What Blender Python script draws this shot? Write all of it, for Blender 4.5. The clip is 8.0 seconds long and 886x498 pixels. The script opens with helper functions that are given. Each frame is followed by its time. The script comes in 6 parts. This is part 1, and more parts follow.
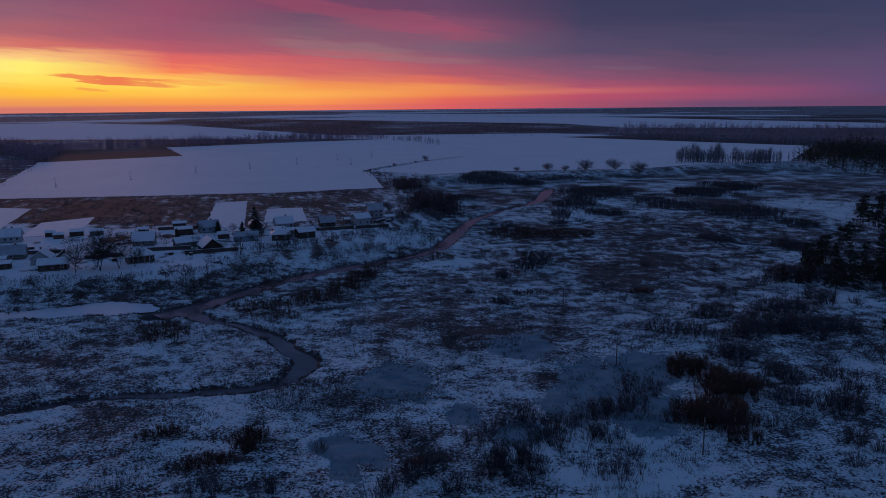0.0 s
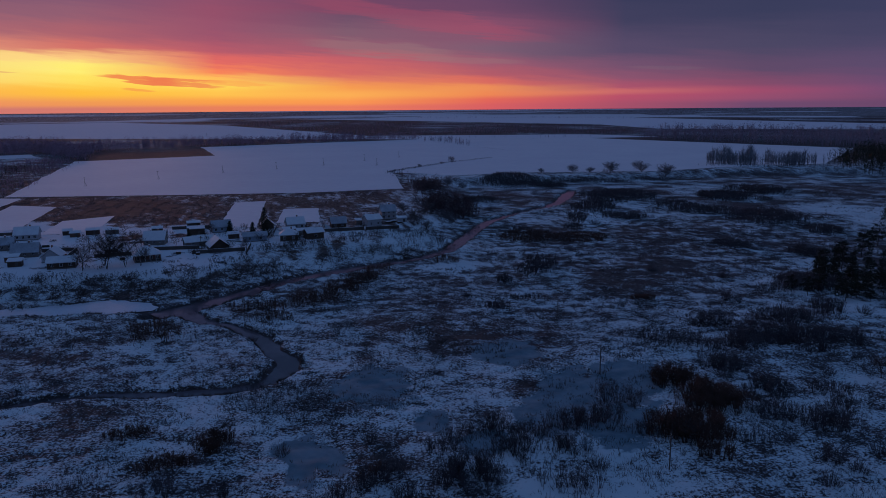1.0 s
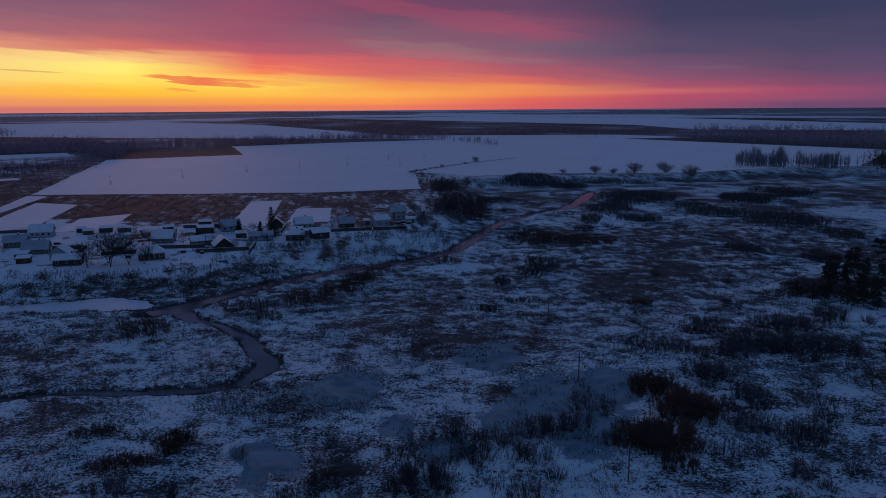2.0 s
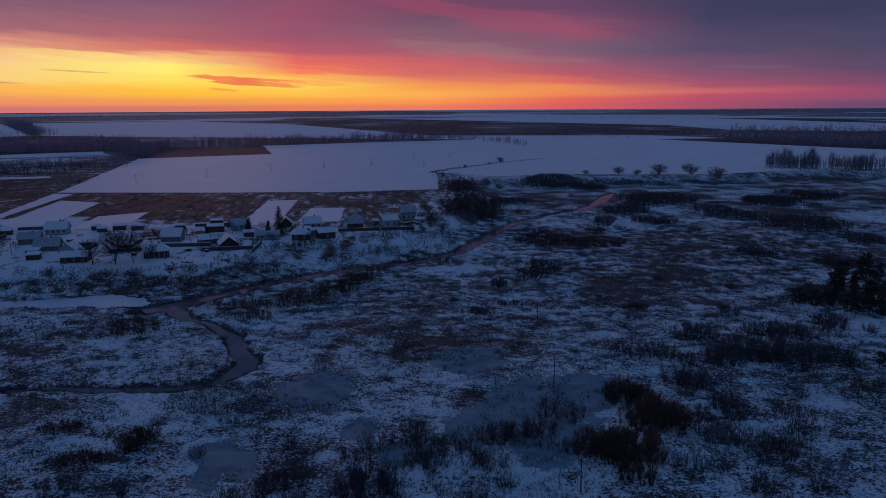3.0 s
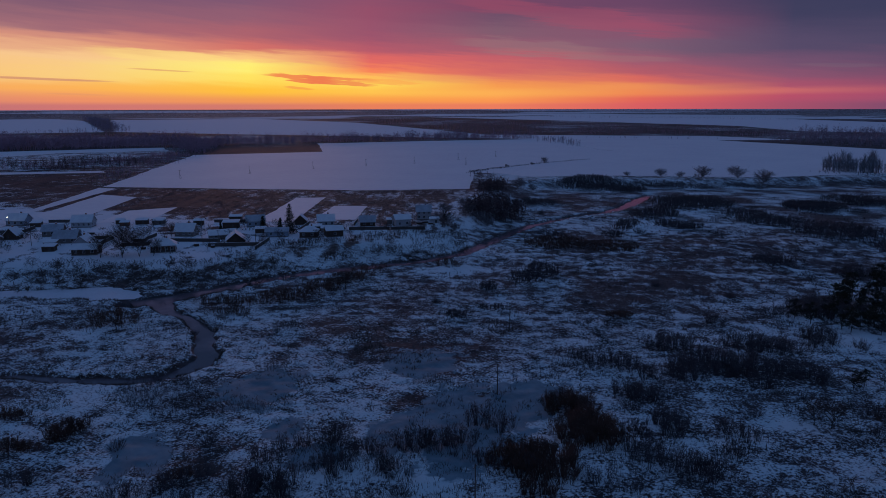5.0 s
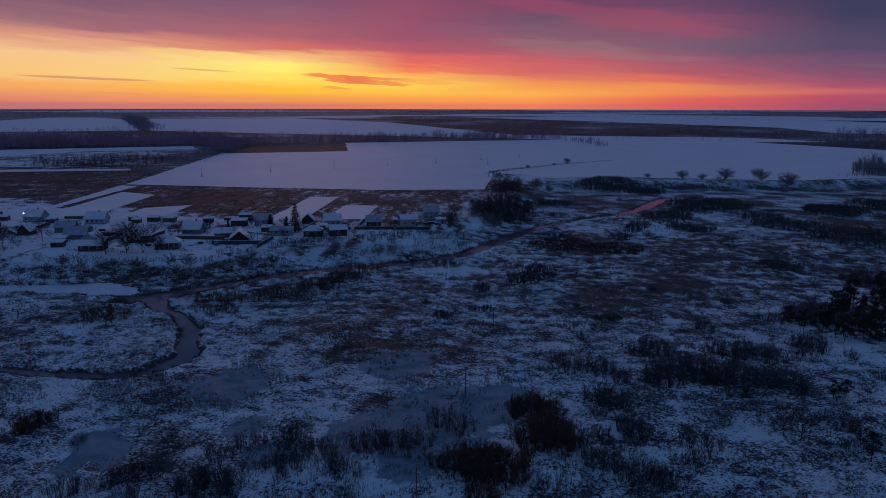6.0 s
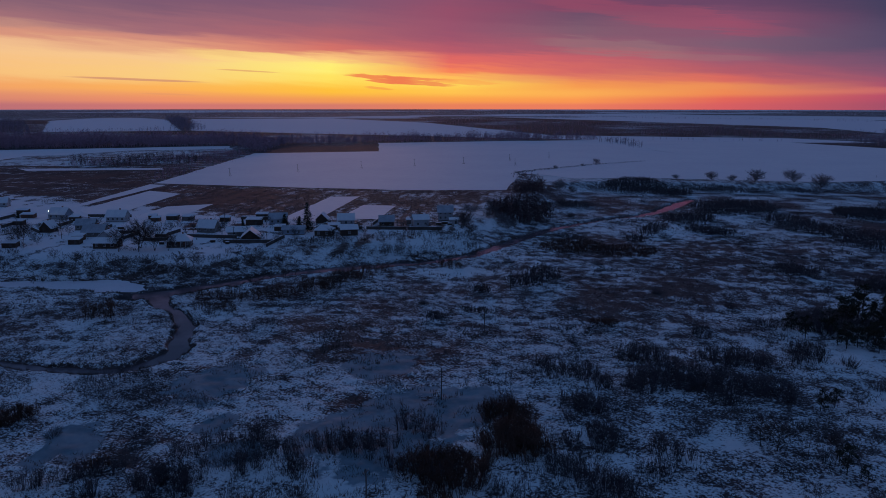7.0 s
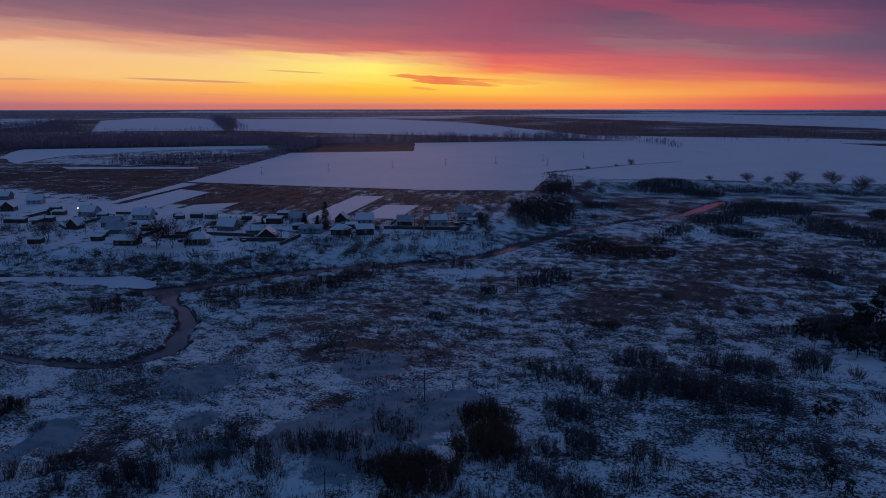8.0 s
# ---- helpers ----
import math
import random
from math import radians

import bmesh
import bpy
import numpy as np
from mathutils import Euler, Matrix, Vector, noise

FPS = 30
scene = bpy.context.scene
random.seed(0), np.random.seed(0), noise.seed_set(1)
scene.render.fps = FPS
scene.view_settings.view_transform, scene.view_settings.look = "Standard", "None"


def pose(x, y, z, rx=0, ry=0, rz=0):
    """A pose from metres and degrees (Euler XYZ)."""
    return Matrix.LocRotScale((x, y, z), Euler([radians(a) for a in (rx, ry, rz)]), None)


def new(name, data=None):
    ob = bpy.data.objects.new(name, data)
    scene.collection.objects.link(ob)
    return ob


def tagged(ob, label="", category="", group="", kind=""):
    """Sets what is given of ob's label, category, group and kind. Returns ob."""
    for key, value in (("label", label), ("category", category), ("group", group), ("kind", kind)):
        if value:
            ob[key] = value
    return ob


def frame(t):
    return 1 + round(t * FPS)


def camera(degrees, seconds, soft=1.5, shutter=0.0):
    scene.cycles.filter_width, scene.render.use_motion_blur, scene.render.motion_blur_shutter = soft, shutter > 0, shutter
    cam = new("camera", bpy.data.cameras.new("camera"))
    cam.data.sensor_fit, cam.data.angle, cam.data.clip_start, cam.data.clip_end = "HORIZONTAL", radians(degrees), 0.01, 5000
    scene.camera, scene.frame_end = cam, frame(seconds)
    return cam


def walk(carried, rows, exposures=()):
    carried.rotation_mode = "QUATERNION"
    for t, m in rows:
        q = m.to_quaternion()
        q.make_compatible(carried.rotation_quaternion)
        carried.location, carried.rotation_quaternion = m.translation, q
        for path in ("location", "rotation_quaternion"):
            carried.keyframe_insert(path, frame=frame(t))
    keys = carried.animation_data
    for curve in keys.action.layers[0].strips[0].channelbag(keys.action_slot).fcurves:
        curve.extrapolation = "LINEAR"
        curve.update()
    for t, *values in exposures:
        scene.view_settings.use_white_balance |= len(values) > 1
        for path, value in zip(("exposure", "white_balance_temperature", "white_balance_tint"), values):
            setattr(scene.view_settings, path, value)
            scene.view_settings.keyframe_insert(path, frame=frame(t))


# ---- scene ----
# ---------------------------------------------------------------- camera
cam = camera(62.0, 8.0, 0.6)
# seconds, eye, heading to the left of +y, pitch, lean to the right (degrees)
ROWS = [
    (0, 0.00, 0.00, 65.22, 2.49, -10.99, 0.51),
    (0.5, 6.85, 1.46, 65.43, 4.01, -10.98, 0.49),
    (1, 14.10, 3.10, 65.57, 5.50, -10.94, 0.46),
    (1.5, 21.05, 4.99, 65.69, 6.88, -10.94, 0.40),
    (3, 42.77, 11.15, 65.92, 11.26, -10.93, 0.33),
    (3.5, 49.71, 13.29, 65.97, 12.59, -10.95, 0.21),
    (4, 56.79, 15.71, 66.01, 14.01, -10.97, 0.15),
    (4.5, 63.42, 18.19, 66.02, 15.33, -10.99, 0.16),
    (6, 84.32, 26.23, 66.20, 19.33, -11.00, -0.12),
    (6.5, 90.93, 28.98, 66.25, 20.87, -11.00, -0.10),
    (7, 97.59, 32.44, 66.19, 22.53, -10.99, -0.03),
    (7.5, 103.36, 35.96, 66.04, 24.11, -10.98, 0.01),
    (8, 108.95, 39.73, 65.89, 25.96, -10.98, 0.02),
]
walk(cam, [(t, pose(x, y, z, 0, 0, yaw) @ pose(0, 0, 0, 90 + pitch) @ pose(0, 0, 0, 0, 0, -lean))
           for t, x, y, z, yaw, pitch, lean in ROWS])
from mathutils import geometry

# ---------------------------------------------------------------- sky, sun and exposure
SUN_AZ = 30.0       # degrees left of +y
SKY_LIGHT = 1.0


def lin(r, g, b):
    """Linear colour of a display colour in 0 to 255."""
    return tuple(((c / 255 + 0.055) / 1.055) ** 2.4 if c > 10 else c / 255 / 12.92 for c in (r, g, b)) + (1.0,)


world = bpy.data.worlds.new("dusk_sky")
scene.world = world
world.use_nodes = True
WT = world.node_tree
WT.nodes.clear()


def wn(kind):
    return WT.nodes.new(kind)


def wmath(op, a, b=None, c=None, clamp=False):
    node = wn("ShaderNodeMath")
    node.operation, node.use_clamp = op, clamp
    for i, v in enumerate((a, b, c)):
        if v is None:
            continue
        if isinstance(v, (int, float)):
            node.inputs[i].default_value = v
        else:
            WT.links.new(v, node.inputs[i])
    return node.outputs[0]


def wrange(v, a, b, smooth=True):
    node = wn("ShaderNodeMapRange")
    node.interpolation_type = "SMOOTHSTEP" if smooth else "LINEAR"
    WT.links.new(v, node.inputs["Value"])
    node.inputs["From Min"].default_value, node.inputs["From Max"].default_value = a, b
    return node.outputs[0]


def wmix(f, a, b):
    node = wn("ShaderNodeMix")
    node.data_type = "RGBA"
    WT.links.new(f, node.inputs[0])
    for i, v in ((6, a), (7, b)):
        if isinstance(v, tuple):
            node.inputs[i].default_value = v
        else:
            WT.links.new(v, node.inputs[i])
    return node.outputs[2]


def wnoise(x, y, scale, detail=3.0, rough=0.55):
    comb = wn("ShaderNodeCombineXYZ")
    WT.links.new(x, comb.inputs[0])
    WT.links.new(y, comb.inputs[1])
    node = wn("ShaderNodeTexNoise")
    node.noise_dimensions = "2D"
    WT.links.new(comb.outputs[0], node.inputs["Vector"])
    node.inputs["Scale"].default_value, node.inputs["Detail"].default_value = scale, detail
    node.inputs["Roughness"].default_value = rough
    return node.outputs[0]


way = wn("ShaderNodeSeparateXYZ")
WT.links.new(wn("ShaderNodeTexCoord").outputs["Generated"], way.inputs[0])
DEG = 180 / math.pi
az = wmath("MULTIPLY", wmath("ARCTAN2", wmath("MULTIPLY", way.outputs[0], -1.0), way.outputs[1]), DEG)
el = wmath("MULTIPLY", wmath("ARCSINE", way.outputs[2]), DEG)
# cloud streaks climb gently to the left
slant = wmath("ADD", el, wmath("MULTIPLY", az, -0.075))
streak = wnoise(wmath("MULTIPLY", az, 0.055), wmath("MULTIPLY", slant, 0.62), 1.0, 5.0, 0.6)
fine = wnoise(wmath("MULTIPLY", az, 0.16), wmath("MULTIPLY", slant, 2.6), 1.0, 4.0, 0.6)
swell = wmath("MULTIPLY", wrange(el, 0.2, 3.0), wmath("ADD", wmath("MULTIPLY", wmath("SUBTRACT", streak, 0.5), 1.3), wmath("MULTIPLY", wmath("SUBTRACT", fine, 0.5), 0.7)))
height = wmath("ADD", el, swell)


def column(*stops):
    """The sky's colours up one bearing: rows of elevation and display colour."""
    ramp = wn("ShaderNodeValToRGB")
    ramp.color_ramp.interpolation = "EASE"
    WT.links.new(wmath("DIVIDE", height, 10.0, clamp=True), ramp.inputs[0])
    points = ramp.color_ramp.elements
    for i, (e, *rgb) in enumerate(stops):
        p = points[i] if i < 2 else points.new(min(1.0, e / 10))
        p.position, p.color = min(1.0, e / 10), lin(*rgb)
    return ramp.outputs[0]


COLUMNS = [
    (-150, column((0, 62, 64, 92), (4, 56, 62, 92), (9, 52, 60, 92))),
    (-60, column((0, 80, 66, 98), (3, 66, 64, 96), (9, 50, 58, 92))),
    (-28, column((0, 105, 70, 105), (1, 100, 75, 115), (2.5, 90, 75, 110), (5, 65, 65, 97), (9, 52, 59, 92))),
    (-17, column((0, 110, 74, 110), (0.5, 150, 78, 110), (0.9, 160, 77, 108), (1.5, 130, 76, 106), (2.4, 96, 74, 104), (4.2, 76, 71, 100), (6.4, 58, 61, 91), (9, 49, 55, 85))),
    (-8, column((0, 165, 80, 105), (0.65, 182, 80, 105), (1.0, 200, 104, 107), (1.35, 168, 83, 108), (2, 140, 84, 111), (2.9, 114, 81, 110), (4.2, 86, 74, 104), (6.4, 64, 63, 93), (9, 52, 57, 87))),
    (2, column((0, 215, 95, 98), (0.45, 226, 102, 90), (0.9, 238, 136, 85), (1.3, 236, 142, 89), (1.8, 216, 106, 97), (2.3, 180, 92, 105), (3.1, 158, 91, 112), (4.2, 124, 92, 114), (5.7, 138, 80, 108), (7.2, 104, 70, 101), (9, 80, 67, 98))),
    (12.5, column((0, 235, 125, 95), (0.35, 250, 150, 82), (0.9, 252, 174, 85), (1.5, 246, 156, 82), (2, 228, 128, 97), (2.7, 210, 104, 102), (3.3, 196, 97, 106), (4.2, 152, 91, 111), (5.3, 128, 92, 111), (6.4, 112, 80, 105), (7.2, 120, 72, 101), (9, 92, 68, 98))),
    (22, column((0, 232, 128, 92), (0.45, 250, 160, 76), (1.1, 255, 196, 80), (1.6, 255, 216, 90), (2.1, 255, 190, 92), (2.7, 248, 132, 90), (3.3, 226, 106, 100), (4.2, 182, 91, 107), (5.5, 152, 84, 109), (6.8, 148, 80, 106), (9, 122, 80, 108))),
    (31, column((0, 212, 122, 108), (0.35, 240, 152, 86), (1.1, 255, 192, 62), (2, 255, 226, 98), (2.9, 255, 240, 118), (3.4, 252, 200, 128), (4.1, 212, 114, 106), (5.3, 172, 99, 110), (6.4, 146, 94, 114), (7.4, 128, 88, 114), (9, 122, 88, 116))),
    (43, column((0, 205, 118, 115), (0.4, 236, 144, 104), (1.3, 252, 178, 90), (2.1, 250, 205, 128), (3.3, 248, 200, 142), (4.1, 228, 164, 130), (4.8, 206, 138, 124), (5.4, 160, 106, 118), (7, 126, 90, 113), (9, 118, 88, 114))),
    (57, column((0, 182, 110, 118), (0.6, 215, 135, 114), (1.3, 241, 160, 106), (2.4, 248, 190, 124), (4, 245, 198, 146), (4.6, 218, 152, 126), (5.3, 198, 146, 130), (5.8, 162, 114, 120), (7.2, 134, 100, 116), (9, 118, 92, 114))),
    (95, column((0, 120, 88, 108), (3, 128, 98, 116), (5, 92, 76, 104), (9, 70, 66, 98))),
    (150, column((0, 62, 64, 92), (4, 56, 62, 92), (9, 52, 60, 92))),
]
sky = COLUMNS[0][1]
for (a, _), (b, paint) in zip(COLUMNS, COLUMNS[1:]):
    sky = wmix(wrange(az, a, b, False), sky, paint)


def cloud(colour, a, e, half_a, half_e, slope, amount, ragged=0.8):
    """A soft streak of cloud centred at bearing a and elevation e, rising by slope to the left."""
    global sky
    da = wmath("SUBTRACT", az, a)
    de = wmath("SUBTRACT", wmath("SUBTRACT", el, e), wmath("MULTIPLY", da, slope))
    de = wmath("ADD", de, wmath("MULTIPLY", wmath("SUBTRACT", fine, 0.5), ragged * half_e * 3))
    u, v = wmath("DIVIDE", da, half_a), wmath("DIVIDE", de, half_e)
    far = wmath("ADD", wmath("MULTIPLY", u, u), wmath("MULTIPLY", v, v))
    sky = wmix(wmath("MULTIPLY", wrange(far, 1.0, 0.25), amount), sky, lin(*colour))


cloud((240, 122, 78), 27.3, 2.0, 3.2, 0.24, 0.085, 0.85, 1.7)
cloud((238, 120, 80), 24.4, 1.78, 3.4, 0.26, 0.05, 0.75, 1.9)
cloud((246, 146, 78), 27.4, 1.35, 1.3, 0.12, 0.05, 0.6, 1.8)
cloud((250, 160, 84), 20.5, 1.75, 3.2, 0.16, 0.06, 0.55, 1.6)
cloud((205, 140, 112), 44.5, 1.8, 5.2, 0.10, 0.03, 0.75, 0.3)
cloud((210, 150, 120), 56.0, 1.75, 2.6, 0.10, 0.0, 0.6, 0.3)
cloud((222, 160, 110), 37.0, 2.5, 2.6, 0.07, 0.04, 0.7, 0.3)
cloud((225, 150, 105), 42.5, 0.8, 2.4, 0.08, 0.03, 0.4, 0.3)
cloud((255, 225, 130), 36.0, 3.4, 6.5, 0.5, 0.06, 0.5, 0.6)
cloud((152, 128, 128), 10.0, 4.25, 6.5, 0.7, 0.085, 0.3, 0.7)
cloud((146, 124, 126), 3.5, 3.4, 5.0, 0.26, 0.05, 0.24, 0.7)
cloud((118, 105, 122), -11.0, 2.65, 3.2, 0.2, 0.03, 0.2, 0.6)
cloud((172, 78, 102), 7.0, 6.4, 11.0, 0.9, 0.16, 0.35, 0.6)
# towards the zenith the overcast is an even blue grey
ZENITH = (0.043, 0.087, 0.208, 1.0)
sky = wmix(wrange(el, 7.0, 19.0), sky, ZENITH)
paper = wn("ShaderNodeBackground")
WT.links.new(sky, paper.inputs[0])
paper.inputs[1].default_value = SKY_LIGHT
WT.links.new(paper.outputs[0], wn("ShaderNodeOutputWorld").inputs[0])

# what is left of the sun's light behind the cloud bank
sun = new("sun", bpy.data.lights.new("sun", "SUN"))
sun.data.energy, sun.data.angle, sun.data.color = 0.42, radians(14), (1.0, 0.46, 0.34)
sun.matrix_world = pose(0, 0, 300, 90 - 4.0, 0, 180 + SUN_AZ)
scene.view_settings.exposure = 0.0

# ---------------------------------------------------------------- materials
def material(name, colour, rough=0.85, vary=0.25, scale=1.0, bump=0.0, metal=0.0, second=None):
    """A surface with grain and patches at real-world size; second: the colour of the patches."""
    m = bpy.data.materials.new(name)
    m.use_nodes = True
    t = m.node_tree
    p = t.nodes["Principled BSDF"]
    p.inputs["Roughness"].default_value, p.inputs["Metallic"].default_value = rough, metal
    geo = t.nodes.new("ShaderNodeNewGeometry")
    mixes = []
    for k, s in ((0, 0.23 * scale), (1, 2.9 * scale)):
        n = t.nodes.new("ShaderNodeTexNoise")
        n.inputs["Scale"].default_value, n.inputs["Detail"].default_value = s, 4.0
        t.links.new(geo.outputs["Position"], n.inputs["Vector"])
        mixes.append(n.outputs[0])
    add = t.nodes.new("ShaderNodeMath")
    add.operation = "ADD"
    t.links.new(mixes[0], add.inputs[0])
    t.links.new(mixes[1], add.inputs[1])
    ran = t.nodes.new("ShaderNodeMapRange")
    ran.inputs["From Min"].default_value, ran.inputs["From Max"].default_value = 0.7, 1.3
    t.links.new(add.outputs[0], ran.inputs["Value"])
    mix = t.nodes.new("ShaderNodeMix")
    mix.data_type = "RGBA"
    t.links.new(ran.outputs[0], mix.inputs[0])
    a = tuple(c * (1 - vary) for c in colour)
    b = second or tuple(min(0.9, c * (1 + vary)) for c in colour)
    mix.inputs[6].default_value, mix.inputs[7].default_value = (*a, 1), (*b, 1)
    t.links.new(mix.outputs[2], p.inputs["Base Color"])
    if bump:
        bm_ = t.nodes.new("ShaderNodeBump")
        bm_.inputs["Strength"].default_value, bm_.inputs["Distance"].default_value = bump, 0.15
        t.links.new(mixes[1], bm_.inputs["Height"])
        t.links.new(bm_.outputs[0], p.inputs["Normal"])
    return m


ROOF_SNOW = material("roof_snow", (0.80, 0.82, 0.86), 0.7, 0.10, 1.5, 0.3)
THIN_SNOW = material("thin_roof_snow", (0.40, 0.43, 0.47), 0.6, 0.3, 1.2, 0.2)
FIELD_SNOW = material("field_snow", (0.86, 0.85, 0.88), 0.75, 0.05, 0.06, 0.2)
POND_SNOW = material("pond_snow", (0.74, 0.77, 0.82), 0.6, 0.07, 0.4, 0.2)
BARK = material("bark", (0.055, 0.045, 0.040), 0.9, 0.4, 1.0)
TWIG = material("twig", (0.060, 0.044, 0.040), 0.9, 0.35, 0.4)
HAZY = material("grey_fine_twigs", (0.15, 0.135, 0.145), 0.9, 0.35, 0.3)
WILLOW = material("willow_stems", (0.078, 0.070, 0.080), 0.9, 0.45, 0.15)
RUST = material("rusty_stems", (0.10, 0.052, 0.038), 0.9, 0.5, 0.15)
REED = material("dry_reed", (0.080, 0.062, 0.052), 0.9, 0.6, 1.2)
# twigs of distant woods: evening haze put into a pale mauve base colour
FAR_TWIG = material("haze_paled_twigs", (0.33, 0.26, 0.315), 0.9, 0.3, 0.05)
RUSSET = material("russet_twigs", (0.12, 0.078, 0.080), 0.9, 0.3, 0.08)
FROSTED = material("frosted_twigs", (0.25, 0.26, 0.28), 0.9, 0.35, 0.15)
# russet twigs lightened and pinked in the colour to imitate distance haze
FAR_RUSSET = material("haze_paled_russet_twigs", (0.44, 0.285, 0.345), 0.9, 0.35, 0.05)
SEDGE = material("sedge_tussock", (0.075, 0.070, 0.072), 0.95, 0.5, 0.35, 0.0, 0.0, (0.17, 0.15, 0.145))
WEED = material("dead_weeds", (0.078, 0.064, 0.064), 0.95, 0.5, 0.12, 0.0, 0.0, (0.17, 0.132, 0.118))
NEEDLE = material("needles", (0.022, 0.034, 0.022), 0.85, 0.4, 0.5)
PINE = material("pine_needles", (0.026, 0.034, 0.020), 0.85, 0.45, 0.4)
LOG = material("dark_log_wall", (0.085, 0.055, 0.040), 0.85, 0.35, 2.0, 0.4)
PLANK = material("grey_plank_wall", (0.20, 0.18, 0.165), 0.85, 0.25, 2.0, 0.3)
BROWN = material("brown_painted_wall", (0.15, 0.075, 0.050), 0.7, 0.25, 2.0, 0.2)
PALE = material("pale_rendered_wall", (0.46, 0.46, 0.47), 0.85, 0.14, 1.2, 0.2)
BLUE = material("pale_blue_wall", (0.30, 0.36, 0.42), 0.75, 0.15, 1.2, 0.2)
BRICK = material("chimney_brick", (0.30, 0.14, 0.10), 0.9, 0.25, 3.0, 0.3)
FRAME = material("white_frame", (0.62, 0.62, 0.62), 0.5, 0.1, 2.0)
POLE = material("pole_wood", (0.13, 0.11, 0.10), 0.85, 0.3, 2.0, 0.2)
FENCE = material("weathered_fence", (0.10, 0.085, 0.075), 0.9, 0.3, 1.5, 0.2)
METAL = material("dull_metal", (0.22, 0.23, 0.25), 0.45, 0.2, 2.0, 0.0, 0.7)


def glassy(name, colour, rough, ior=1.45):
    m = material(name, colour, rough, 0.2, 1.0)
    m.node_tree.nodes["Principled BSDF"].inputs["IOR"].default_value = ior
    return m


PANE = glassy("window_glass", (0.02, 0.022, 0.026), 0.05)
lamp_glow = bpy.data.materials.new("lit_lamp")
lamp_glow.use_nodes = True
lamp_glow.node_tree.nodes["Principled BSDF"].inputs["Emission Color"].default_value = (1.0, 0.86, 0.62, 1)
lamp_glow.node_tree.nodes["Principled BSDF"].inputs["Emission Strength"].default_value = 14.0


def water_material():
    """Slow dark river water with thin skins of ice."""
    m = bpy.data.materials.new("river_water")
    m.use_nodes = True
    t = m.node_tree
    p = t.nodes["Principled BSDF"]
    p.inputs["IOR"].default_value, p.inputs["Specular IOR Level"].default_value = 1.33, 0.26
    geo = t.nodes.new("ShaderNodeNewGeometry")
    n = t.nodes.new("ShaderNodeTexNoise")
    n.inputs["Scale"].default_value, n.inputs["Detail"].default_value = 0.09, 5.0
    t.links.new(geo.outputs["Position"], n.inputs["Vector"])
    ran = t.nodes.new("ShaderNodeMapRange")
    ran.inputs["From Min"].default_value, ran.inputs["From Max"].default_value = 0.44, 0.66
    t.links.new(n.outputs[0], ran.inputs["Value"])
    mix = t.nodes.new("ShaderNodeMix")
    mix.data_type = "RGBA"
    mix.inputs[6].default_value, mix.inputs[7].default_value = (0.115, 0.095, 0.108, 1), (0.18, 0.15, 0.168, 1)
    t.links.new(ran.outputs[0], mix.inputs[0])
    t.links.new(mix.outputs[2], p.inputs["Base Color"])
    rough = t.nodes.new("ShaderNodeMapRange")
    rough.inputs["To Min"].default_value, rough.inputs["To Max"].default_value = 0.03, 0.10
    t.links.new(ran.outputs[0], rough.inputs["Value"])
    t.links.new(rough.outputs[0], p.inputs["Roughness"])
    rip = t.nodes.new("ShaderNodeTexNoise")
    rip.inputs["Scale"].default_value, rip.inputs["Detail"].default_value = 1.2, 2.0
    t.links.new(geo.outputs["Position"], rip.inputs["Vector"])
    b = t.nodes.new("ShaderNodeBump")
    b.inputs["Strength"].default_value, b.inputs["Distance"].default_value = 0.04, 0.03
    t.links.new(rip.outputs[0], b.inputs["Height"])
    t.links.new(b.outputs[0], p.inputs["Normal"])
    return m


WATER = water_material()


